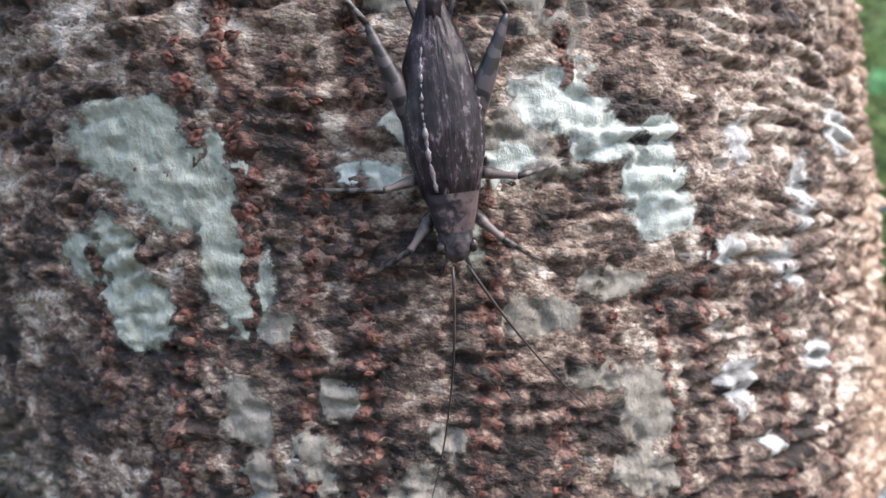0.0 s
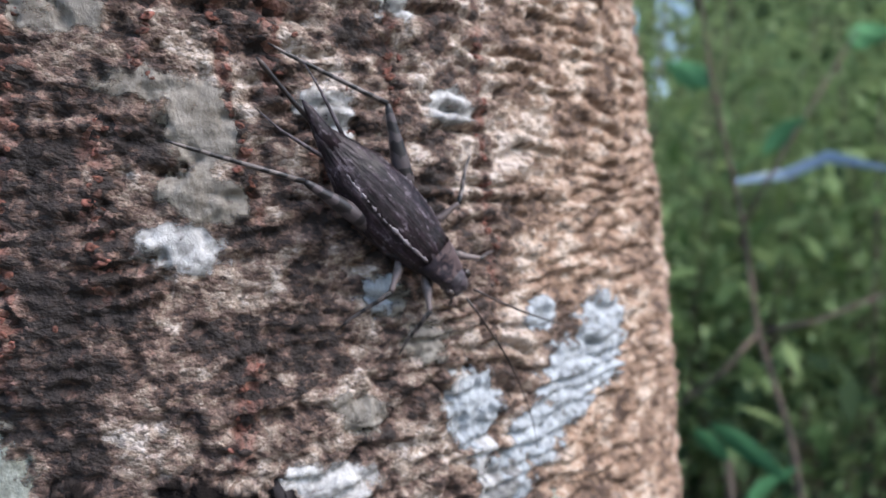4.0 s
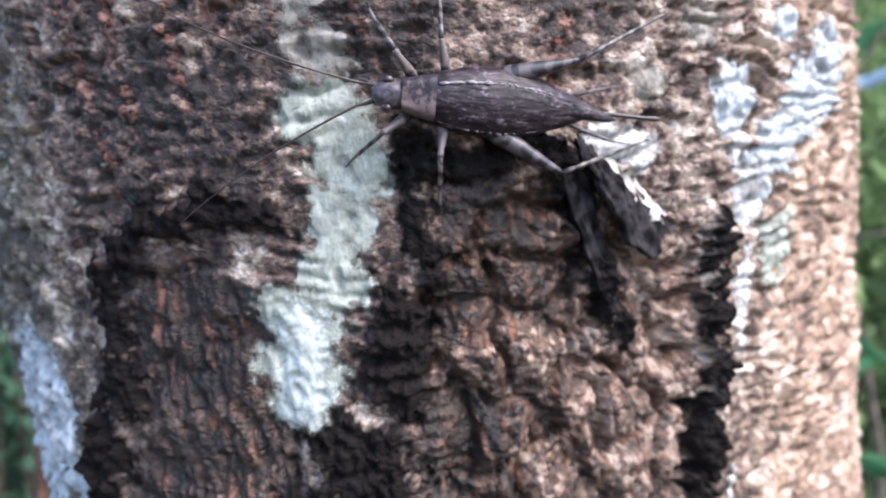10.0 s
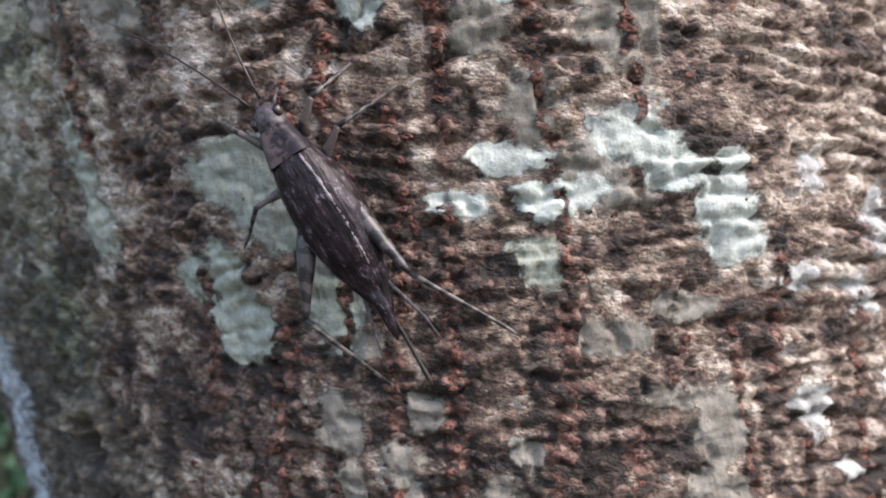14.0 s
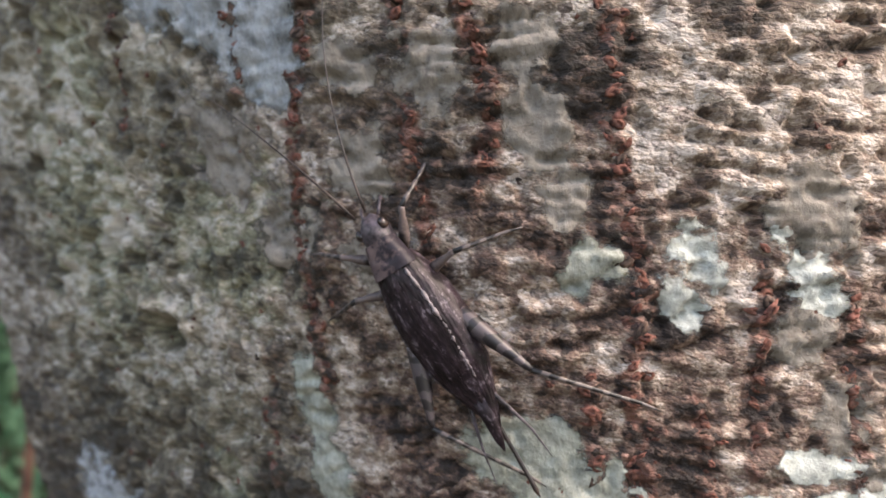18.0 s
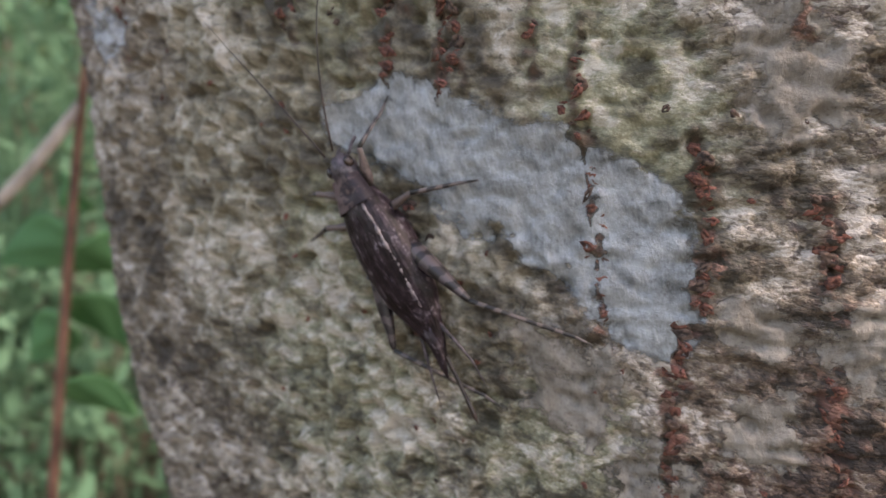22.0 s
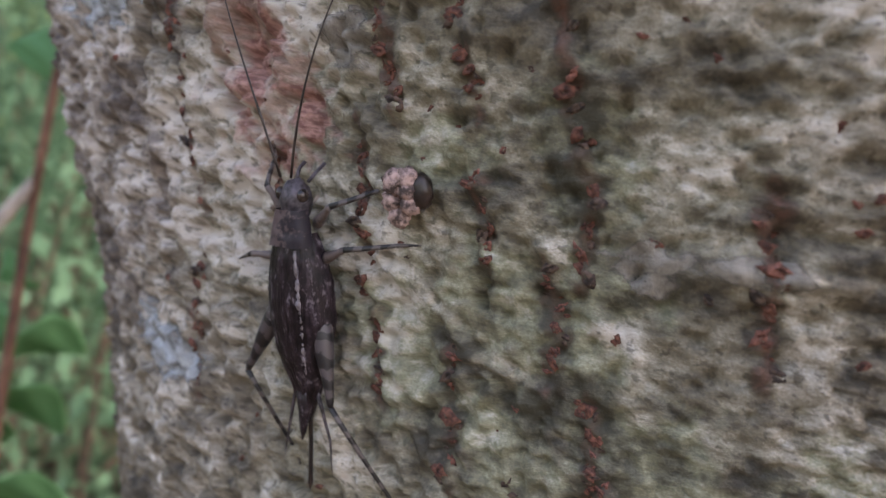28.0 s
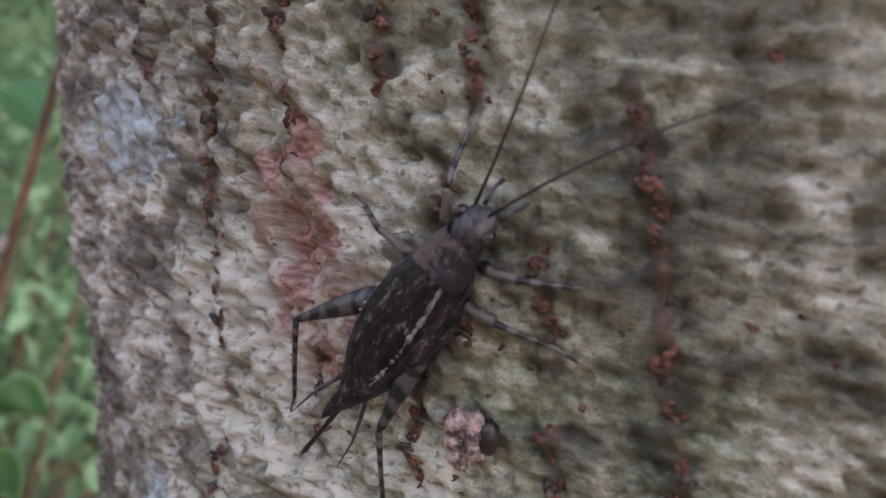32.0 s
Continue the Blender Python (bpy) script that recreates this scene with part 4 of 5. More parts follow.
# ---- the cricket's way: seconds, place of its middle (u, v) and heading (0 up the trunk, 90 to +u) ----
CRICKET_WAY = [
    (0, 16.7, 93.3, 174),
    (0.5, 14.8, 80.1, 171),
    (1, 20.6, 79.8, 152),
    (1.5, 21.0, 80.1, 148),
    (2, 30.1, 73.0, 133),
    (2.5, 39.2, 70.1, 130),
    (3, 49.0, 66.7, 119),
    (3.5, 52.2, 61.4, 133),
    (4, 53.5, 57.1, 135),
    (4.5, 57.8, 54.4, 120),
    (6.5, 37.4, 41.6, -157),
    (7, 31.2, 30.7, -163),
    (7.5, 20.4, 17.1, -164),
    (8, 16.8, 14.9, -147),
    (8.5, 14.2, 12.6, -155),
    (9, 19.2, 18.8, -149),
    (9.5, 23.0, 29.2, -107),
    (10, 22.9, 33.2, -85),
    (10.5, 20.6, 36.4, -39),
    (11, 21.7, 46.1, -19),
    (11.5, 20.4, 54.1, -20),
    (12, 18.2, 60.8, -19),
    (12.5, 12.9, 75.3, -21),
    (13, 2.9, 84.7, -28),
    (13.5, 2.9, 84.0, -29),
    (15.5, -21.7, 107.7, -33),
    (16, -20.9, 107.6, -33),
    (16.5, -21.3, 107.4, -32),
    (17, -21.2, 108.0, -32),
    (17.5, -21.3, 108.4, -31),
    (18, -20.7, 107.8, -33),
    (18.5, -22.5, 110.4, -34),
    (19, -28.3, 111.2, -34),
    (19.5, -30.1, 110.6, -34),
    (20, -44.9, 124.8, -32),
    (20.5, -45.8, 123.6, -33),
    (21, -53.1, 129.0, -36),
    (21.5, -58.8, 131.6, -35),
    (22, -62.1, 137.6, -30),
    (22.5, -67.3, 140.4, -32),
    (23, -74.2, 147.3, -30),
    (23.5, -76.5, 149.1, -29),
    (24, -78.0, 155.4, -17),
    (24.5, -82.2, 158.9, -31),
    (25, -83.5, 158.4, -30),
    (25.5, -89.0, 157.0, -35),
    (26, -87.8, 162.3, -14),
    (26.5, -83.6, 168.9, 0),
    (28.5, -83.0, 180.2, 0),
    (29, -82.1, 182.3, -17),
    (29.5, -85.1, 182.4, -29),
    (30, -85.9, 183.7, -29),
    (30.5, -85.1, 186.0, -8),
    (31, -84.3, 187.5, 6),
    (31.5, -80.4, 191.0, 18),
    (32, -72.8, 197.6, 37),
]


def cricket_pose(u, v, heading, lift=0.0):
    o, a, b, n = trunk_frame(u, v, lift)
    ahead = (b * math.cos(radians(heading)) + a * math.sin(radians(heading))).normalized()
    left = n.cross(ahead)
    m = Matrix((ahead, left, n)).transposed().to_4x4()
    m.translation = o
    return m


def tube(points, radii, sides=8, cap=True):
    """A round limb through points (mm), made in metres."""
    bm = bmesh.new()
    rings = []
    pts = [Vector(p) * 0.001 for p in points]
    for i, p in enumerate(pts):
        d = (pts[min(i + 1, len(pts) - 1)] - pts[max(i - 1, 0)]).normalized()
        s = d.cross(Vector((0, 0, 1)) if abs(d.z) < 0.9 else Vector((0, 1, 0))).normalized()
        w = s.cross(d)
        r = radii[i]
        ra, rb = r if isinstance(r, tuple) else (r, r)
        rings.append([bm.verts.new(p + (s * math.cos(k * math.tau / sides) * ra + w * math.sin(k * math.tau / sides) * rb) * 0.001) for k in range(sides)])
    for a, b in zip(rings, rings[1:]):
        for k in range(sides):
            bm.faces.new((a[k], a[(k + 1) % sides], b[(k + 1) % sides], b[k]))
    if cap:
        bm.faces.new(rings[0][::-1])
        bm.faces.new(rings[-1])
    bmesh.ops.recalc_face_normals(bm, faces=bm.faces)
    for f in bm.faces:
        f.smooth = True
    return bm


def tegmen(side):
    """One folded fore wing: a ribbed shell over the back and down its flank."""
    xs = np.linspace(6.2, -12.6, 52)
    half = np.interp(xs, (-12.6, -11.4, -9, -6, -2, 2, 5, 6.2), (0.15, 0.75, 1.65, 2.75, 3.4, 3.15, 2.4, 1.95))
    top = np.interp(xs, (-12.6, -9, -5, 0, 4, 6.2), (2.7, 3.5, 4.7, 5.35, 5.25, 4.85))
    low = np.interp(xs, (-12.6, -9, -5, 0, 4, 6.2), (2.4, 2.3, 2.1, 2.0, 2.3, 2.7))
    ss = np.linspace(0, 1, 30)
    outer = np.zeros((len(xs), len(ss), 3))
    for i, x in enumerate(xs):
        a = ss * math.pi / 2
        y = half[i] * np.sin(a) ** 0.85 - 0.12 * (1 - ss)
        z = low[i] + (top[i] - low[i]) * np.cos(a) ** 0.7
        rib = 0.018 * np.cos(ss * 74 + 1.6 * math.sin(0.5 * x) + 2 * noise2(np.full_like(ss, x * 0.5), ss * 3, 72)) + 0.07 * noise2(np.full_like(ss, x * 0.9), ss * 10, 71)
        outer[i] = np.stack([np.full_like(ss, x), side * (y + rib * np.sin(a)), z + rib * np.cos(a)], -1)
    inner = outer * (1, 0.95, 1) - (0, 0, 0.14)
    both = np.concatenate([outer, inner[:, ::-1]], 1)
    both = np.concatenate([both, both[:, :1]], 1) * 0.001
    me, used = grid_mesh("tegmen", both if side > 0 else both[:, ::-1])
    return me


def wing_streak(side):
    xs = np.linspace(4.8, -7.5, 60)
    half = np.interp(xs, (-9, -6, -2, 2, 5, 6.2), (1.65, 2.75, 3.4, 3.15, 2.4, 1.95))
    top = np.interp(xs, (-9, -5, 0, 4, 6.2), (3.5, 4.7, 5.35, 5.25, 4.85))
    low = np.interp(xs, (-9, -5, 0, 4, 6.2), (2.3, 2.1, 2.0, 2.3, 2.7))
    a = (0.30 if side < 0 else 0.62) * math.pi / 2
    radii = [0.02 + (0.11 * math.exp(-k / 12.0) if side < 0 else 0.0) + max(0.0, (0.10 if side < 0 else -0.02) + 0.26 * float(noise2(np.array(k * 0.53), np.array(side * 2.3), 73))) * math.sin(math.pi * (k + 0.5) / len(xs)) ** 0.6 for k in range(len(xs))]
    pts = [(x, side * h * math.sin(a) ** 0.85, l + (t - l) * math.cos(a) ** 0.7 - 0.10 + 0.5 * r) for x, h, t, l, r in zip(xs, half, top, low, radii)]
    return tube(pts, radii, 6)


def lumpy(cx, cy, cz, rx, ry, rz, seed, rough=0.05, rows=14):
    th, ph = np.meshgrid(np.linspace(0, math.tau, 2 * rows + 1), np.linspace(0.0, math.pi, rows))
    r = 1 + rough * noise2(np.cos(th) * np.sin(ph) * 3 + 9, np.sin(th) * np.sin(ph) * 3 + np.cos(ph) * 4, seed)
    pts = np.stack([cx + rx * r * np.cos(ph), cy + ry * r * np.sin(ph) * np.cos(th), cz + rz * r * np.sin(ph) * np.sin(th)], -1) * 0.001
    return grid_mesh("lump", pts)[0]


def leg(parent, name, side, coxa, spread, rise, femur_len, thick, knee_turn, tibia_len, label):
    """A femur that turns about its coxa; the tibia with its foot hangs on it at the knee. Returns the femur and its rest place."""
    f = [(0, 0, 0), (0.25 * femur_len, 0, 0.1), (0.5 * femur_len, 0, 0.1), (0.8 * femur_len, 0, 0), (0.95 * femur_len, 0, 0), (femur_len, 0, 0)]
    fr = [0.6 * thick, thick, (0.85 * thick, 0.95 * thick), 0.5 * thick, max(0.32, 0.36 * thick), 0.22]
    femur = part(name, tube(f, fr, 10), THIGH if femur_len > 8 else FEMUR, parent, label)
    knee_drop = coxa[2] + femur_len * math.sin(radians(rise)) - 0.25
    down = math.degrees(math.asin(min(0.95, knee_drop / tibia_len))) + rise
    t = [(0, 0, 0), (0.3 * tibia_len, 0, 0.08), (0.7 * tibia_len, 0, 0.05), (tibia_len, 0, 0), (tibia_len + 0.7, 0, 0.22), (tibia_len + 1.8, 0, 0.55)]
    shin = tube(t, [0.27, 0.24, 0.21, 0.19, 0.15, 0.07], 8)
    for k in range(4):
        x = tibia_len * (0.45 + 0.14 * k)
        spine = tube([(x, 0, 0.1), (x + 0.5, 0.12 * (-1) ** k, 0.55)], [0.05, 0.015], 4)
        me = bpy.data.meshes.new("spine")
        spine.to_mesh(me)
        spine.free()
        shin.from_mesh(me)
        bpy.data.meshes.remove(me)
    tibia = part("tibia", shin, TIBIA, femur)
    tibia.matrix_basis = pose(femur_len * 0.001, 0, 0, 0, down, side * knee_turn)
    return femur, (side, coxa, spread, rise)


GROWN = 1.05


def leg_pose(rest, swing=0.0, lift=0.0):
    side, coxa, spread, rise = rest
    q = 0.001 * GROWN
    return pose(coxa[0] * q, side * coxa[1] * q, coxa[2] * q, 0, -(rise + lift), side * (spread + swing))


def build_cricket():
    c = tagged(new("cricket"), "brown mottled bark cricket with folded ribbed wings walking on the trunk", "cricket")
    part("abdomen", lumpy(-2.2, 0, 2.7, 6.8, 1.9, 1.4, 1), ABDOMEN, c)
    part("head", lumpy(8.9, 0, 3.2, 2.1, 1.45, 1.4, 2, 0.10), SHELL, c, "rounded brown head")
    xs, ss = np.linspace(5.0, 8.3, 12), np.linspace(-1, 1, 22)
    x, s = np.meshgrid(xs, ss, indexing="ij")
    wide = np.interp(x, (5, 6, 8.3), (2.2, 2.05, 1.5))
    flank = np.clip(np.abs(s) * 1.25 - 0.55, 0, 1)
    shield = np.stack([x, wide * np.sin(s * math.pi / 2), 5.12 - 2.6 * flank ** 1.6 - 0.35 * (x - 5) / 3.3
                       + 0.12 * noise2(x * 1.5, s * 3, 81)], -1)
    closed = np.concatenate([shield, (shield * (1, 0.95, 1) - (0, 0, 0.14))[:, ::-1], shield[:, :1]], 1) * 0.001
    part("pronotum", grid_mesh("pronotum", closed)[0], SHIELD, c, "saddle-shaped pinkish-brown neck shield")
    for side in (1, -1):
        wing = part("tegmen", tegmen(side), WING, c, "dark brown ribbed folded wing")
        part("vein", wing_streak(side), PALE_STREAK, wing, "pale broken streak along the wing")
        part("eye", lumpy(9.6, side * 1.28, 3.7, 0.62, 0.45, 0.6, 3, 0.02, 10), EYE_MAT, c)
        part("cercus", tube([(-8, side * 0.9, 2.6), (-11, side * 1.8, 2.5), (-14, side * 2.6, 2.4), (-17, side * 3.0, 2.7)], [0.26, 0.2, 0.12, 0.04], 6), SHELL, c)
        part("palp", tube([(10.6, side * 0.7, 2.4), (11.6, side * 1.1, 1.6), (12.2, side * 1.2, 0.7)], [0.2, 0.16, 0.2], 6), SHELL, c)
    part("ovipositor", tube([(-8, 0, 2.3), (-11, 0, 2.2), (-15, 0.1, 2.1), (-18, 0.15, 2.2), (-19.2, 0.15, 2.3), (-20, 0.15, 2.35)],
                            [0.4, 0.26, 0.22, 0.22, 0.28, 0.05], 8), DARK_HORN, c, "long dark spear-tipped egg layer")
    part("hind_wing", tube([(-9, 0.0, 3.0), (-11.5, 0.2, 2.8), (-13.5, 0.5, 2.7), (-14.6, 0.6, 2.7)], [(0.9, 0.5), (0.7, 0.35), (0.45, 0.2), 0.08], 8), WING, c)
    legs, feelers = [], []
    for side in (1, -1):
        legs.append((leg(c, "foreleg", side, (6.6, 1.4, 2.2), 42, 18, 4.2, 0.55, 20, 4.6, "short banded foreleg"), 0.0 if side > 0 else 0.5))
        legs.append((leg(c, "midleg", side, (3.4, 1.7, 2.0), 78, 16, 4.4, 0.55, 24, 5.0, "banded middle leg"), 0.5 if side > 0 else 0.0))
        legs.append((leg(c, "hind_leg", side, (0.2, 2.0, 2.5), 157 if side > 0 else 160, 6, 10.2, 0.98, 48 if side > 0 else -14, 10.5, "long hind leg with a thick mottled thigh"), 0.0 if side > 0 else 0.5))
        pts = [(22.5 * k / 14, side * (0.4 * (k / 14) + 3.2 * (k / 14) ** 2), 0.2 + 1.5 * math.sin(k / 14 * 2.4) - 1.2 * (k / 14) ** 2) for k in range(15)]
        feeler = part("antenna", tube(pts, [0.135 - 0.007 * k for k in range(15)], 6), DARK_HORN, c, "thin dark thread-like antenna")
        feelers.append((feeler, side))
    for ob in c.children_recursive:
        ob.data.transform(Matrix.Diagonal((GROWN, GROWN * 1.05, GROWN, 1)))
        if ob.name.startswith("tibia"):
            ob.matrix_basis = Matrix.Translation(ob.matrix_basis.translation * (GROWN - 1)) @ ob.matrix_basis
    return c, legs, feelers


cricket, LEGS, FEELERS = build_cricket()


# ---- bark flaps at the wound ----
def bark_flap(upper, lower, lift, thick, seed, label, crusted=True):
    """A lumpy tongue of rotten bark, fast along its upper edge, its lower edge standing off; edges are places (u, v) on the trunk."""
    q, s = np.meshgrid(np.linspace(0, 1, 46), np.linspace(0, 1, 26))
    ends = np.linspace(0, 1, len(upper))
    au, av = (np.interp(q, ends, [p[k] for p in upper]) for k in (0, 1))
    ends = np.linspace(0, 1, len(lower))
    bu, bv = (np.interp(q, ends, [p[k] for p in lower]) for k in (0, 1))
    u = au + (bu - au) * s + 0.55 * noise2(q * 9, s * 3, seed) + 0.3 * noise2(q * 22, s * 5, seed + 4)
    v = av + (bv - av) * s + 0.55 * noise2(q * 8 + 5, s * 3, seed + 1) + 0.3 * noise2(q * 20, s * 6, seed + 5)
    rise = lift * np.sin(s * 1.45) * (0.35 + 0.65 * np.sin(q * 2.6)) + 0.5 * noise2(q * 7, s * 4, seed + 2) + 0.28 * noise2(q * 19, s * 9, seed + 3)
    h = -0.6 + rise
    front, back = on_trunk(u, v, h), on_trunk(u, v, h - thick * (0.5 + 0.5 * np.sin(q * 3.1)))
    sheet = np.concatenate([front, back[::-1], front[:1]], 0)
    flap = part("bark_flap", grid_mesh("bark_flap", sheet)[0], FLAP_DARK, tree, label)
    if not crusted:
        return flap
    edge = 0.30 + 0.22 * noise2(q * 6, q * 0 + 2.2, seed + 6) + 0.12 * noise2(q * 17, s * 3, seed + 7)
    keep = (s < edge)[:-1, :-1] & (q < 0.93)[:-1, :-1] & (noise2(q * 14, s * 6, seed + 8) < 0.45)[:-1, :-1]
    pts = np.stack([on_trunk(u, v, h + 0.25 * np.clip((edge - s) * 6, -0.5, 1))], 0)[0]
    part("crust", grid_mesh("crust", pts, keep)[0], FLAP_PALE, flap, "ragged whitish lichen crust")
    return flap


bark_flap([(36, 31), (40, 29), (45, 25), (52.5, 19)], [(35, 29), (38, 24), (42, 17), (46.5, 14.5)], 3.4, 1.6, 91, "hanging lumpy flap of blackened bark with a pale crusted edge")
bark_flap([(36.5, 30), (38.5, 22), (40.5, 13), (43, 5)], [(31, 30), (34, 23), (37, 13), (41, 4.5)], 1.2, 1.0, 95, "narrow hanging strip of rotten black bark", False)

# ---- lenticels: corky lumps in upright strings ----
def lenticel_mesh(seed):
    rng = np.random.RandomState(seed)
    rings = []
    for r, z in ((1.25, -0.4), (1.05, 0.16), (0.75, 0.34), (0.35, 0.16)):
        rings.append([(r * (1 + 0.28 * rng.normal()) * math.cos(k * math.tau / 8), 0.8 * r * (1 + 0.28 * rng.normal()) * math.sin(k * math.tau / 8),
                       z + 0.12 * rng.normal()) for k in range(8)])
    verts = [p for ring in rings for p in ring] + [(0, 0, -0.05)]
    faces = [(8 * i + k, 8 * i + (k + 1) % 8, 8 * i + 8 + (k + 1) % 8, 8 * i + 8 + k) for i in range(3) for k in range(8)]
    faces += [(24 + k, 24 + (k + 1) % 8, 32) for k in range(8)]
    return np.array(verts), faces


def lenticels():
    rng = np.random.RandomState(17)
    u, v, size = [], [], []
    for half, strength, places in STRINGS:
        for (ua, va), (ub, vb) in zip(places, places[1:]):
            count = max(2, int(abs(va - vb) / 0.62))
            for n in range(count):
                q = (n + rng.uniform(-0.4, 0.4)) / count
                if noise2(np.array(ua * 0.7), np.array((va + (vb - va) * q) / 2.4), 46) + 0.25 * rng.normal() > -0.3 * strength:
                    u.append(ua + (ub - ua) * q + rng.normal(0, 0.42 * half))
                    v.append(va + (vb - va) * q)
                    size.append(rng.uniform(0.30, 0.78) * (0.7 if va < 100 else 1.0))
    for n in range(420):
        u.append(rng.uniform(-110, 60))
        v.append(rng.uniform(45, 235))
        size.append(rng.uniform(0.22, 0.5))
    u, v, size = np.array(u), np.array(v), np.array(size)
    wound, black, _moss = bark_masks(u, v)
    pick = (wound < 0.2) & (black < 0.2)
    u, v, size = u[pick], v[pick], size[pick]
    h = bark_height(u, v)
    kinds = [lenticel_mesh(60 + n) for n in range(8)]
    shared = []
    for n, (verts, faces) in enumerate(kinds):
        me = mesh_from("lenticel", verts * 0.001, faces)
        me.materials.append((LENTICEL, LENTICEL_RUST, LENTICEL_RUST, LENTICEL_DARK)[n % 4])
        shared.append(me)
    # the stretch of bark along the upward diagonal is nearest
    along = np.clip(((u - 15) * -105 + (v - 85) * 125) / (105 ** 2 + 125 ** 2), 0, 1)
    near = np.argsort(np.hypot(u - 15 + 105 * along, v - 85 - 125 * along))[:300]
    joined = [([], []) for n in range(3)]
    for n in range(len(u)):
        o, a, b, c = trunk_frame(float(u[n]), float(v[n]), float(h[n]))
        m = Matrix((a, b, c)).transposed().to_4x4()
        m.translation = o
        m = m @ pose(0, 0, 0, 0, 0, rng.uniform(-60, 60)) @ Matrix.Diagonal((size[n], size[n] * rng.uniform(0.6, 1.1), size[n] * 0.8, 1))
        if n in near:
            ob = new("lenticel", shared[n % 8])
            ob.parent = tree
            ob.matrix_basis = m
        else:
            verts, faces = kinds[n % 8]
            vs, fs = joined[(0, 1, 1, 2)[n % 4]]
            start = len(vs)
            arr = np.array(m)
            vs.extend((verts * 0.001) @ arr[:3, :3].T + arr[:3, 3])
            fs.extend(tuple(i + start for i in f) for f in faces)
    for key, (vs, fs) in enumerate(joined):
        tagged(part("lenticel_rest", mesh_from("lenticel_rest", vs, fs), (LENTICEL, LENTICEL_RUST, LENTICEL_DARK)[key], tree), kind="stuff")


lenticels()

# ---- a small gall ----
gall = tagged(new("gall"), "pinkish lumpy gall with a black side stuck on the bark", "gall")
go, ga, gb, gn = trunk_frame(-70.2, 187.6, 1.5)
gm = Matrix((ga, gb, gn)).transposed().to_4x4()
gm.translation = go
gall.matrix_basis = gm
GALL_PINK = speckled("gall_pink", (0.055, 0.036, 0.032), (0.43, 0.29, 0.26), 900, 0.8)
for gx, gy, gz, gr in ((-0.9, 0.9, 0.5, 1.0), (0.3, 1.3, 0.5, 0.9), (-1.2, -0.5, 0.4, 0.9), (-0.7, -1.7, 0.4, 0.9), (0.5, -0.7, 0.6, 0.8), (0.4, 0.4, 0.7, 0.8)):
    part("lobe", lumpy(gx * 1.15, gy * 1.15, gz, gr * 1.2, gr * 1.2, gr, int(gx * 10) + 30, 0.25, 10), GALL_PINK, gall)
part("black_side", lumpy(1.5, 0.4, 0.1, 1.0, 1.6, 1.0, 77, 0.15, 12), DARK_HORN, gall, "shiny black side")

# ---- the forest behind ----
GROUND = speckled("leaf_litter", (0.02, 0.017, 0.012), (0.09, 0.07, 0.045), 6, 0.95, 0.4, 0.65, 0.01)
STEM = speckled("stem_bark", (0.035, 0.028, 0.022), (0.12, 0.09, 0.065), 40, 0.9, 0.4, 0.6, 0.002)
STEM_RED = speckled("stem_red", (0.08, 0.034, 0.022), (0.20, 0.095, 0.06), 60, 0.7, 0.4, 0.6, 0.001)
STEM_PALE = speckled("stem_pale", (0.25, 0.21, 0.17), (0.45, 0.38, 0.32), 60, 0.7, 0.4, 0.6, 0.001)
LEAF_BRIGHT = leaf_material("leaf_bright", (0.10, 0.17, 0.06), (0.26, 0.35, 0.15))
LEAF_DEEP = leaf_material("leaf_deep", (0.022, 0.045, 0.022), (0.075, 0.115, 0.05))
LEAF_SOFT = leaf_material("leaf_soft", (0.085, 0.185, 0.115), (0.115, 0.225, 0.14))
LEAF_SUNNY = leaf_material("leaf_sunny", (0.17, 0.26, 0.11), (0.34, 0.44, 0.21))
LEAF_COOL = leaf_material("leaf_cool", (0.03, 0.10, 0.045), (0.07, 0.20, 0.09))

gr = np.linspace(-1, 1, 81)
gx, gy = np.meshgrid(np.sign(gr) * gr ** 2 * 70, np.sign(gr) * gr ** 2 * 70)
gz = 0.05 * noise2(gx / 1.3, gy / 1.3, 61) + 0.02 * noise2(gx / 0.3, gy / 0.3, 62)
tagged(part("ground", grid_mesh("ground", np.stack([gx, gy, gz], -1))[0], GROUND, None, "brown forest floor of leaf litter"), kind="structure")


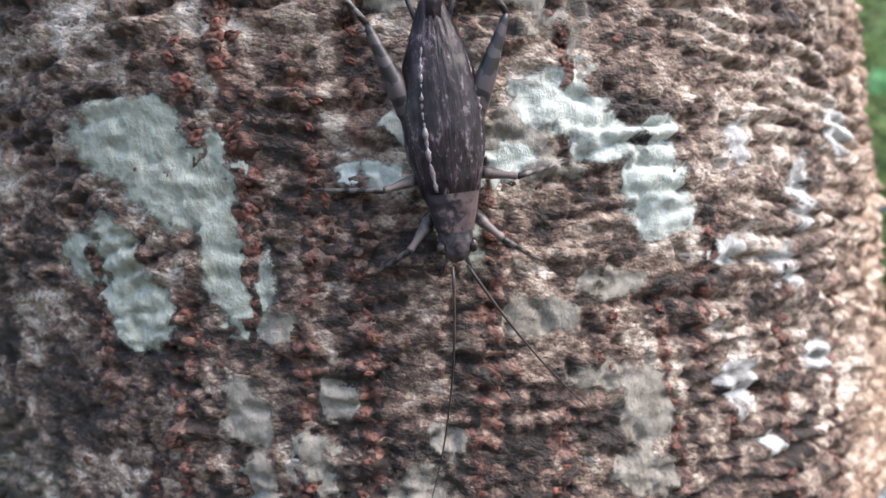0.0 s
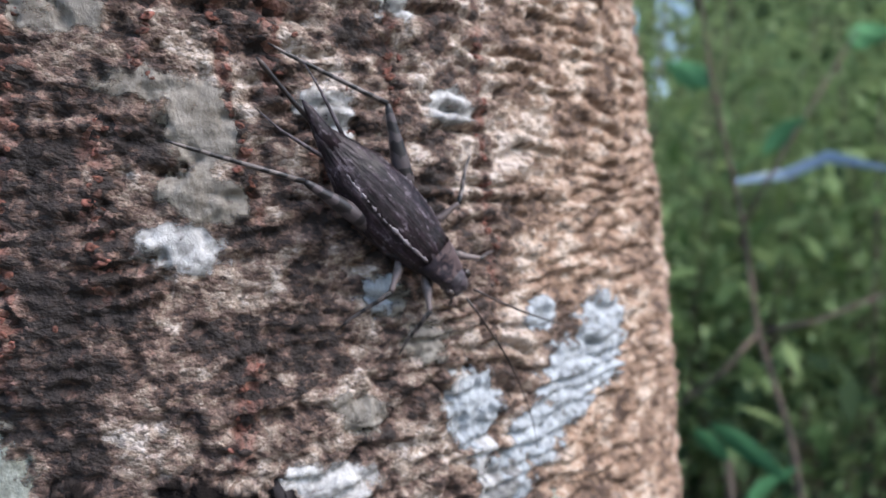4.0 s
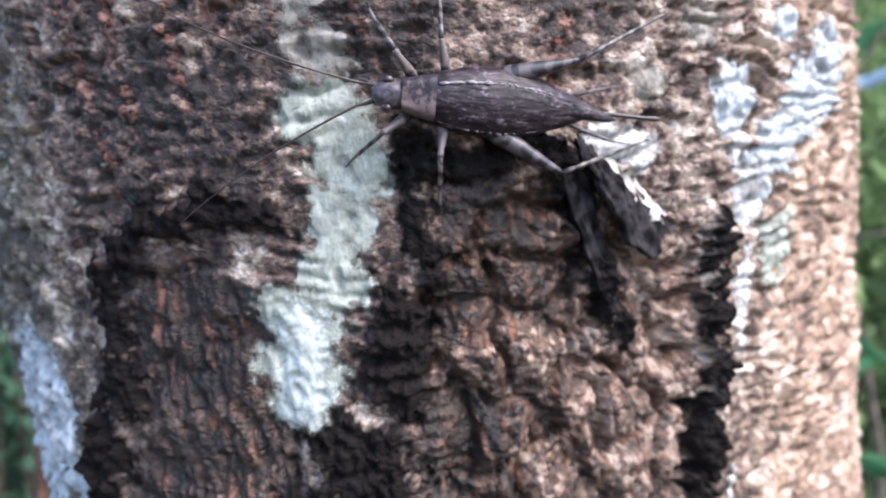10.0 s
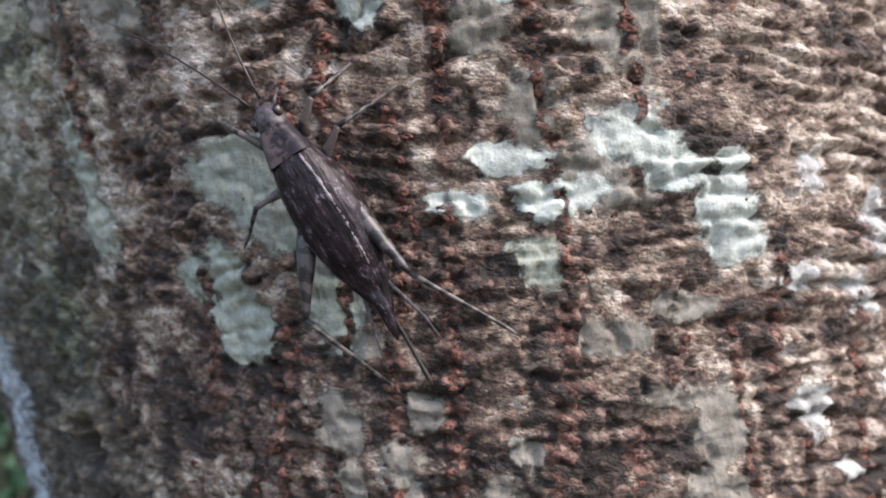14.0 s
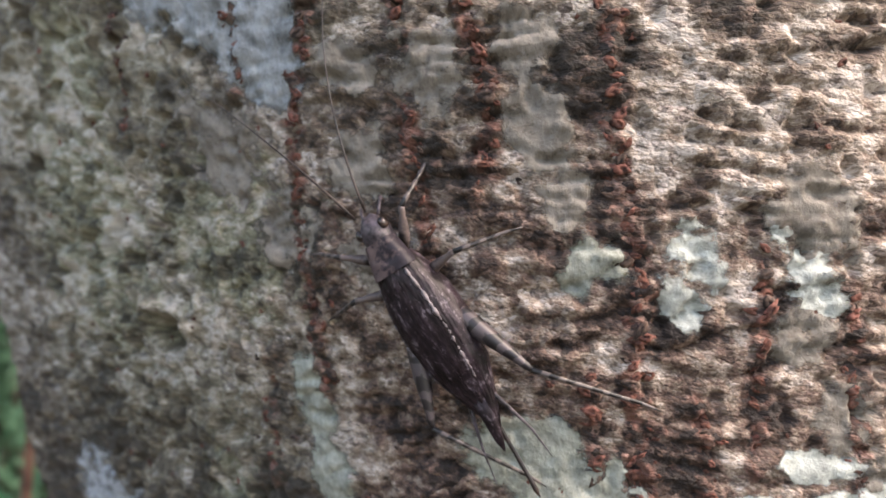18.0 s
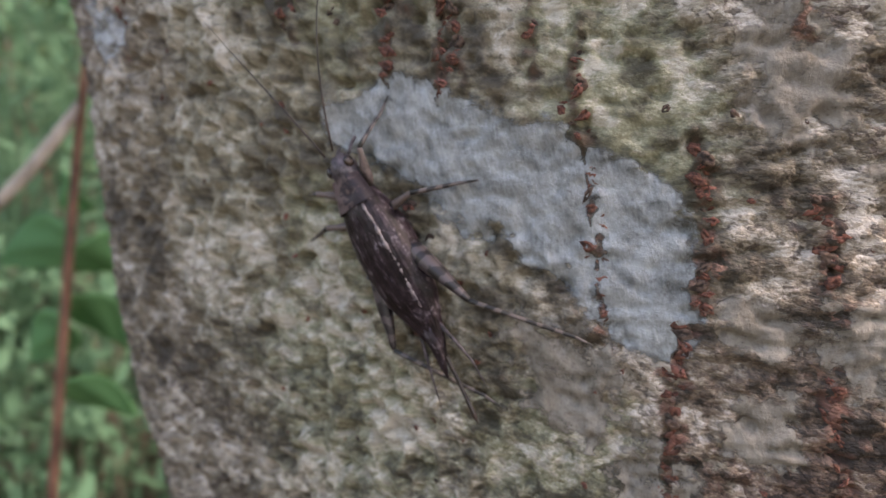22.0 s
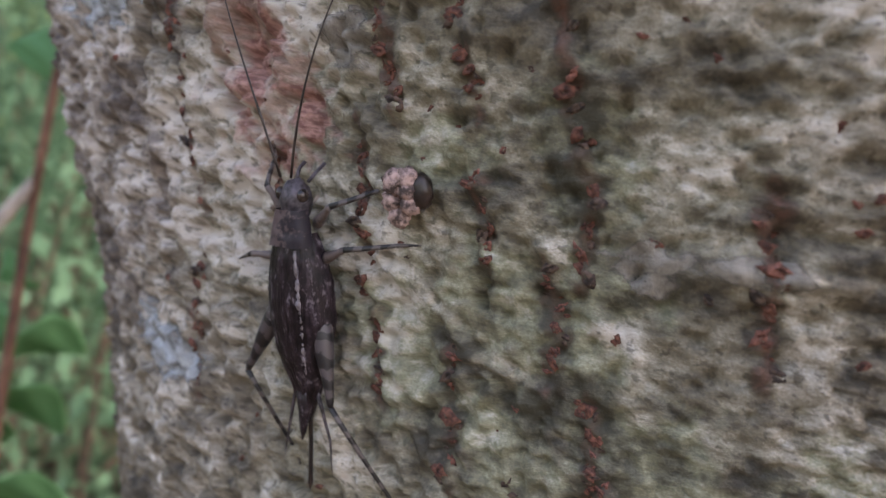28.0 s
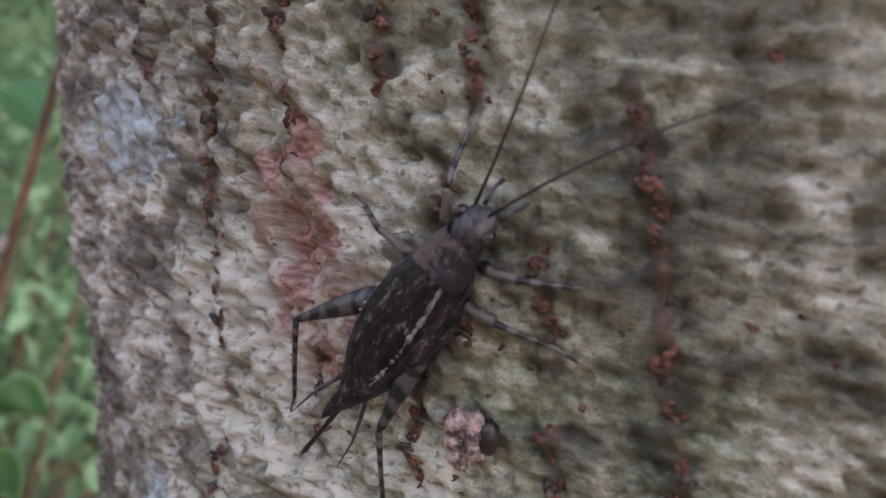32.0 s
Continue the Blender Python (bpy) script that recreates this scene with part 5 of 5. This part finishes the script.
def leaves_mesh(name, centres, sizes, rng, droop=0.5):
    """Folded pointed leaves, four triangles each, every one an island."""
    n = len(centres)
    a = rng.uniform(0, math.tau, n)
    tilt = rng.normal(-droop, 0.5, n)
    d = np.stack([np.cos(a) * np.cos(tilt), np.sin(a) * np.cos(tilt), np.sin(tilt)], -1)
    s = np.stack([-np.sin(a), np.cos(a), rng.normal(0, 0.3, n)], -1)
    s /= np.linalg.norm(s, axis=1)[:, None]
    up = np.cross(d, s)
    L, Wd = sizes[:, None], (sizes * rng.uniform(0.32, 0.5, n))[:, None]
    p = [centres, centres + d * L * 0.45 + s * Wd * 0.5 + up * Wd * 0.12, centres + d * L, centres + d * L * 0.45 - s * Wd * 0.5 + up * Wd * 0.12, centres + d * L * 0.5]
    verts = np.stack(p, 1).reshape(-1, 3)
    k = np.arange(n)[:, None] * 5
    faces = np.concatenate([k + (0, 1, 4), k + (1, 2, 4), k + (4, 2, 3), k + (0, 4, 3)], 0)
    me = bpy.data.meshes.new(name)
    me.vertices.add(len(verts))
    me.vertices.foreach_set("co", verts.astype(np.float32).ravel())
    me.loops.add(faces.size)
    me.loops.foreach_set("vertex_index", faces.astype(np.int32).ravel())
    me.polygons.add(len(faces))
    me.polygons.foreach_set("loop_start", np.arange(0, faces.size, 3, dtype=np.int32))
    me.update(calc_edges=True)
    return me


def limb(points, radii, sides=7):
    return tube([Vector(p) * 1000 for p in points], [r * 1000 for r in radii], sides)


def shrub(x, y, height, spread, count, size, leaf, seed, stem=None, label="leafy green understorey shrub"):
    rng = np.random.RandomState(seed)
    s = tagged(new("shrub"), label, "shrub", "understorey shrubs")
    s.location = (x, y, 0)
    tips = []
    for k in range(4):
        a, top = rng.uniform(0, math.tau), height * rng.uniform(0.7, 1.0)
        r = spread * rng.uniform(0.2, 0.6)
        pts = [(0.03 * math.cos(a), 0.03 * math.sin(a), -0.02), (r * 0.3 * math.cos(a), r * 0.3 * math.sin(a), top * 0.4), (r * math.cos(a), r * math.sin(a), top)]
        part("stem", limb(pts, [0.012, 0.008, 0.003]), stem or STEM, s)
        tips += [np.array(pts[1]) * (1 - q) + np.array(pts[2]) * q for q in (0.1, 0.4, 0.7, 1.0)]
    which = rng.randint(0, len(tips), count)
    centres = np.array(tips)[which] + rng.normal(0, 1, (count, 3)) * (spread * 0.42, spread * 0.42, height * 0.16)
    centres[:, 2] = np.abs(centres[:, 2] - 0.05) + 0.05
    tagged(part("foliage", leaves_mesh("foliage", centres, rng.uniform(0.6, 1.2, count) * size, rng), leaf, s), kind="stuff")
    return s


def far_tree(x, y, height, girth, crown, count, leaf, seed):
    rng = np.random.RandomState(seed)
    t = tagged(new("tree"), "slim dark forest tree with a loose green crown", "tree", "trees of the wood behind")
    t.location = (x, y, 0)
    lean = rng.normal(0, 0.03, 2)
    pts = [(lean[0] * q * height, lean[1] * q * height, q * height - 0.05) for q in (0, 0.15, 0.4, 0.7, 1.0)]
    part("trunk", limb(pts, [girth * 1.3, girth, girth * 0.85, girth * 0.6, girth * 0.25], 10), STEM, t)
    tips = []
    for k in range(7):
        a, q = rng.uniform(0, math.tau), rng.uniform(0.45, 0.95)
        o = np.array((lean[0] * q * height, lean[1] * q * height, q * height))
        e = o + np.array((math.cos(a), math.sin(a), rng.uniform(0.2, 0.7))) * crown * rng.uniform(0.5, 0.9)
        part("limb", limb([o, (o + e) / 2 + (0, 0, 0.1), e], [girth * 0.35, girth * 0.22, girth * 0.08], 6), STEM, t)
        tips += [o * 0.4 + e * 0.6, e]
    centres = np.array(tips)[rng.randint(0, len(tips), count)] + rng.normal(0, 1, (count, 3)) * crown * 0.38
    tagged(part("crown", leaves_mesh("crown", centres, rng.uniform(0.10, 0.22, count), rng), leaf, t), kind="stuff")
    return t


rng = np.random.RandomState(5)
for n in range(60):
    a = radians(rng.uniform(-46, 46))
    d = rng.uniform(1.6, 8.0)
    leaf = ((LEAF_BRIGHT, LEAF_DEEP, LEAF_BRIGHT, LEAF_COOL) if a > 0 else (LEAF_SOFT, LEAF_COOL, LEAF_SOFT, LEAF_DEEP))[rng.randint(0, 4)]
    shrub(d * math.sin(a), 0.3 + d * math.cos(a), rng.uniform(0.9, 1.3 + 0.40 * d), rng.uniform(0.45, 0.95), 620, 0.06 + 0.018 * d, leaf, 100 + n)
for n in range(18):
    a = radians(rng.uniform(70, 290))
    d = rng.uniform(4.0, 9.0)
    shrub(d * math.sin(a), d * math.cos(a), rng.uniform(0.8, 1.8), rng.uniform(0.6, 1.1), 260, 0.16, LEAF_DEEP, 200 + n)
for n in range(34):
    a = radians(rng.uniform(-50, 50))
    d = rng.uniform(6.0, 18.0)
    far_tree(d * math.sin(a), d * math.cos(a), rng.uniform(5, 11), rng.uniform(0.04, 0.11), rng.uniform(1.6, 2.8), 1500, (LEAF_BRIGHT, LEAF_DEEP)[n % 2], 300 + n)


for n in range(26):
    a = radians(rng.uniform(-50, -14) if n % 2 else rng.uniform(12, 44))
    d = rng.uniform(1.8, 3.6)
    shrub(d * math.sin(a), 0.2 + d * math.cos(a), rng.uniform(1.9, 2.7), rng.uniform(0.6, 1.0), 4200, 0.03, LEAF_SOFT if n % 2 else LEAF_SUNNY, 400 + n)


def wood_edge():
    """The far edge of the wood: a curved, uneven green bank far behind everything."""
    m, nt, b = nodes_of("far_wood")
    co = nt.nodes.new("ShaderNodeTexCoord").outputs["Object"]
    tone = blend(nt, (0.5, tex(nt, co, 0.5, 4, 0.6)), (0.5, tex(nt, co, 2.4, 5, 0.7)))
    nt.links.new(ramp(nt, tone, (0.34, (0.012, 0.022, 0.012)), (0.50, (0.07, 0.13, 0.055)), (0.66, (0.20, 0.32, 0.15))), b.inputs["Base Color"])
    b.inputs["Roughness"].default_value = 0.9
    az, q = np.meshgrid(np.radians(np.linspace(-75, 75, 220)), np.linspace(0, 1, 60))
    high = 8.5 + 2.5 * noise2(az * 9, az * 0, 63) + 1.2 * noise2(az * 31, az * 0 + 3, 64) - 3.0 * np.exp(-((az - radians(14.5)) / 0.10) ** 2)
    d = 22 - 3.0 * q + 0.9 * noise2(az * 16, q * 9, 65) + 0.5 * noise2(az * 50, q * 28, 66)
    pts = np.stack([d * np.sin(az), d * np.cos(az), q * high - 0.3], -1)
    tagged(part("backdrop", grid_mesh("backdrop", pts)[0], m, None, "far green edge of the forest"), kind="structure")


wood_edge()
LEAF_NEAR = leaf_material("near_leaf", (0.09, 0.25, 0.11), (0.15, 0.36, 0.17))
TAPE = speckled("blue_plastic", (0.075, 0.13, 0.20), (0.13, 0.20, 0.28), 30, 0.3, 0.35, 0.65, 0)


def broad_leaf(parent, base, tip, width, name="leaf", material=None):
    """A folded, pointed leaf blade between two places, with a little thickness."""
    a, b = Vector(base), Vector(base).lerp(Vector(tip), 0.62)
    width *= 0.55
    d = b - a
    side = d.cross(Vector((0, 1, 0.2))).normalized()
    up = side.cross(d).normalized()
    q, s = np.meshgrid(np.linspace(0, 1, 14), np.linspace(-1, 1, 9), indexing="ij")
    half = width * 0.5 * np.sin(math.pi * np.clip(q, 0.02, 0.995) ** 0.8) ** 0.8
    lift = 0.22 * half * np.abs(s) + 0.08 * d.length * np.sin(q * math.pi) + 0.03 * width * np.sin(s * 5 + q * 9)
    top = np.array(a) + q[..., None] * np.array(d) + (s * half)[..., None] * np.array(side) + lift[..., None] * np.array(up)
    both = np.concatenate([top, (top - 0.0006 * np.array(up))[:, ::-1], top[:, :1]], 1)
    return part(name, grid_mesh(name, both)[0], material or LEAF_NEAR, parent)


vine = tagged(new("sapling"), "thin red-brown sapling with broad green leaves and a broken pale twig", "sapling", "saplings by the tree")
part("stem", limb([(-0.24, 0.35, -0.02), (-0.225, 0.372, 0.9), (-0.222, 0.373, 1.317), (-0.222, 0.376, 1.38), (-0.218, 0.372, 1.445), (-0.19, 0.37, 1.95)],
                  [0.004, 0.003, 0.0023, 0.0021, 0.0019, 0.0008]), STEM_RED, vine)
part("twig", limb([(-0.2215, 0.376, 1.398), (-0.24, 0.370, 1.366), (-0.30, 0.35, 1.28)], [0.0028, 0.0032, 0.0015]), STEM_PALE, vine, "broken pale twig")
for base, tip, width in (((-0.223, 0.374, 1.34), (-0.29, 0.42, 1.31), 0.05), ((-0.223, 0.374, 1.33), (-0.19, 0.45, 1.315), 0.05), ((-0.223, 0.374, 1.31), (-0.195, 0.44, 1.265), 0.042),
                         ((-0.223, 0.374, 1.30), (-0.262, 0.42, 1.258), 0.045), ((-0.224, 0.373, 1.27), (-0.18, 0.43, 1.235), 0.035), ((-0.222, 0.374, 1.36), (-0.255, 0.44, 1.345), 0.04),
                         ((-0.224, 0.372, 1.20), (-0.28, 0.42, 1.17), 0.05), ((-0.219, 0.372, 1.45), (-0.27, 0.43, 1.46), 0.04), ((-0.215, 0.372, 1.5), (-0.16, 0.43, 1.53), 0.04),
                         ((-0.226, 0.371, 1.1), (-0.17, 0.42, 1.08), 0.05)):
    broad_leaf(vine, base, tip, width)
carried = []
for u, v in ((-75, 165), (-82.5, 152)):
    o, a, b, n = trunk_frame(u, v)
    carried.append(Matrix.Translation(o) @ Matrix((a, b, n)).transposed().to_4x4())
vine.matrix_basis = carried[1] @ carried[0].inverted()
young = tagged(new("sapling"), "slender brown forked sapling with sparse leaves", "sapling", "saplings by the tree")
part("stem", limb([(0.43, 0.70, -0.02), (0.401, 0.771, 0.934), (0.397, 0.805, 1.03), (0.375, 0.835, 1.133), (0.363, 0.847, 1.248), (0.326, 0.844, 1.41), (0.29, 0.82, 1.62), (0.22, 0.85, 2.1)],
                  [0.006, 0.004, 0.0034, 0.003, 0.0027, 0.0024, 0.002, 0.001]), STEM, young)
for tips in (((0.375, 0.835, 1.133), (0.34, 0.84, 1.09), (0.26, 0.86, 1.02)), ((0.375, 0.835, 1.133), (0.428, 0.814, 1.147), (0.55, 0.80, 1.20)), ((0.363, 0.847, 1.248), (0.40, 0.84, 1.32), (0.47, 0.82, 1.45))):
    part("branch", limb(tips, [0.003, 0.0024, 0.0012]), STEM, young)
for base, tip, width in (((0.27, 0.86, 1.02), (0.20, 0.84, 0.98), 0.04), ((0.54, 0.80, 1.20), (0.63, 0.80, 1.17), 0.05), ((0.46, 0.82, 1.44), (0.55, 0.84, 1.46), 0.05), ((0.33, 0.844, 1.40), (0.25, 0.86, 1.44), 0.05),
                         ((0.30, 0.83, 1.56), (0.40, 0.85, 1.58), 0.05), ((0.42, 0.83, 1.36), (0.36, 0.86, 1.30), 0.04)):
    broad_leaf(young, base, tip, width)
plant = tagged(new("seedling"), "low broad-leaved green plant beside the trunk", "plant")
part("stem", limb([(0.26, 0.46, -0.02), (0.24, 0.45, 0.6), (0.20, 0.44, 1.12)], [0.006, 0.004, 0.002]), STEM, plant)
for base, tip, width in (((0.20, 0.44, 1.12), (0.165, 0.43, 1.15), 0.03), ((0.19, 0.44, 1.14), (0.245, 0.40, 1.10), 0.035), ((0.22, 0.445, 1.05), (0.29, 0.42, 1.03), 0.04), ((0.21, 0.442, 1.09), (0.27, 0.47, 1.12), 0.035),
                         ((0.225, 0.446, 0.98), (0.17, 0.43, 0.96), 0.04)):
    broad_leaf(plant, base, tip, width * 0.6, material=LEAF_COOL)
ends = [(0.352, 0.846, 1.295), (0.441, 0.914, 1.307), (0.478, 0.895, 1.325), (0.524, 0.872, 1.311), (0.66, 0.82, 1.29), (0.90, 0.74, 1.33)]
strip = np.array([[(p[0], p[1], p[2] + w * 0.005 * (0.5 + abs(math.sin(2.1 * k)))) for w in (-1, -0.3, 0.3, 1)] for k, p in enumerate(ends)])
strip = np.concatenate([strip, (strip + (0, 0.0008, 0))[:, ::-1], strip[:, :1]], 1)
tagged(part("plastic_tape", grid_mesh("plastic_tape", strip)[0], TAPE, None, "pale blue plastic tape strung between saplings"), category="tape")


def crumb(name, label, u, v, h, size, material, seed):
    """A small lump stuck on the bark."""
    o, a, b, n = trunk_frame(u, v, h)
    ob = part(name, lumpy(0, 0, 0, size[0], size[1], size[2], seed, 0.25, 10), material, None, label)
    m = Matrix((a, b, n)).transposed().to_4x4()
    m.translation = o
    ob.matrix_basis = m
    return tagged(ob, category=name.replace("_", " "))


HUSK = speckled("husk_white", (0.16, 0.15, 0.14), (0.42, 0.40, 0.385), 900, 0.5)
for name, label, u, v, size in (("egg_case", "tiny white egg case on the black rotten bark", -4, -18, (0.5, 0.5, 0.35)),
                                ("husk", "pale papery insect husk stuck in the wound", -8, -25, (0.8, 1.8, 0.5)),
                                ("husk", "small pale husk on the bare wood", 7, -15, (0.5, 1.2, 0.4))):
    crumb(name, label, u, v, float(bark_height(np.array(float(u)), np.array(float(v)))) + 0.2, size, HUSK, 5)

# ---- movement ----
def motions():
    way = list(CRICKET_WAY)
    full = []
    for (t0, u0, v0, h0), (t1, u1, v1, h1) in zip(way, way[1:]):
        turn = (h1 - h0 + 180) % 360 - 180
        steps = max(1, round((t1 - t0) / 0.5))
        for k in range(steps):
            q = k / steps
            full.append((t0 + q * (t1 - t0), u0 + q * (u1 - u0), v0 + q * (v1 - v0), h0 + q * turn))
    full.append(way[-1])
    walk(cricket, [(t, cricket_pose(u, v, h, 0.5)) for t, u, v, h in full])
    # the legs step in two threes, by the way gone
    gone, stride = [0.0], 9.0
    for a, b in zip(full, full[1:]):
        turn = abs((b[3] - a[3] + 180) % 360 - 180)
        gone.append(gone[-1] + math.hypot(b[1] - a[1], b[2] - a[2]) + 0.09 * turn)
    ts = [r[0] for r in full]
    fine = [k * 0.2 for k in range(161)]
    for (femur, rest), phase in LEGS:
        hind = rest[2] > 120
        rows = []
        for t in fine:
            p = float(np.interp(t, ts, gone)) / stride + phase
            swing, up = math.sin(p * math.tau), max(0.0, math.cos(p * math.tau))
            rows.append((t, leg_pose(rest, (9 if hind else 15) * swing, (3 if hind else 7) * up)))
        walk(femur, rows)
    for feeler, side in FEELERS:
        rows = []
        for k in range(65):
            t = k * 0.5
            w = side * (14 + 9 * math.sin(t * 1.3 + side) + 5 * math.sin(t * 3.1 + 2 * side))
            rows.append((t, pose(0.0117, side * 0.00066, 0.0044, 0, 6 + 4 * math.sin(t * 1.9 + side), w)))
        walk(feeler, rows)


motions()
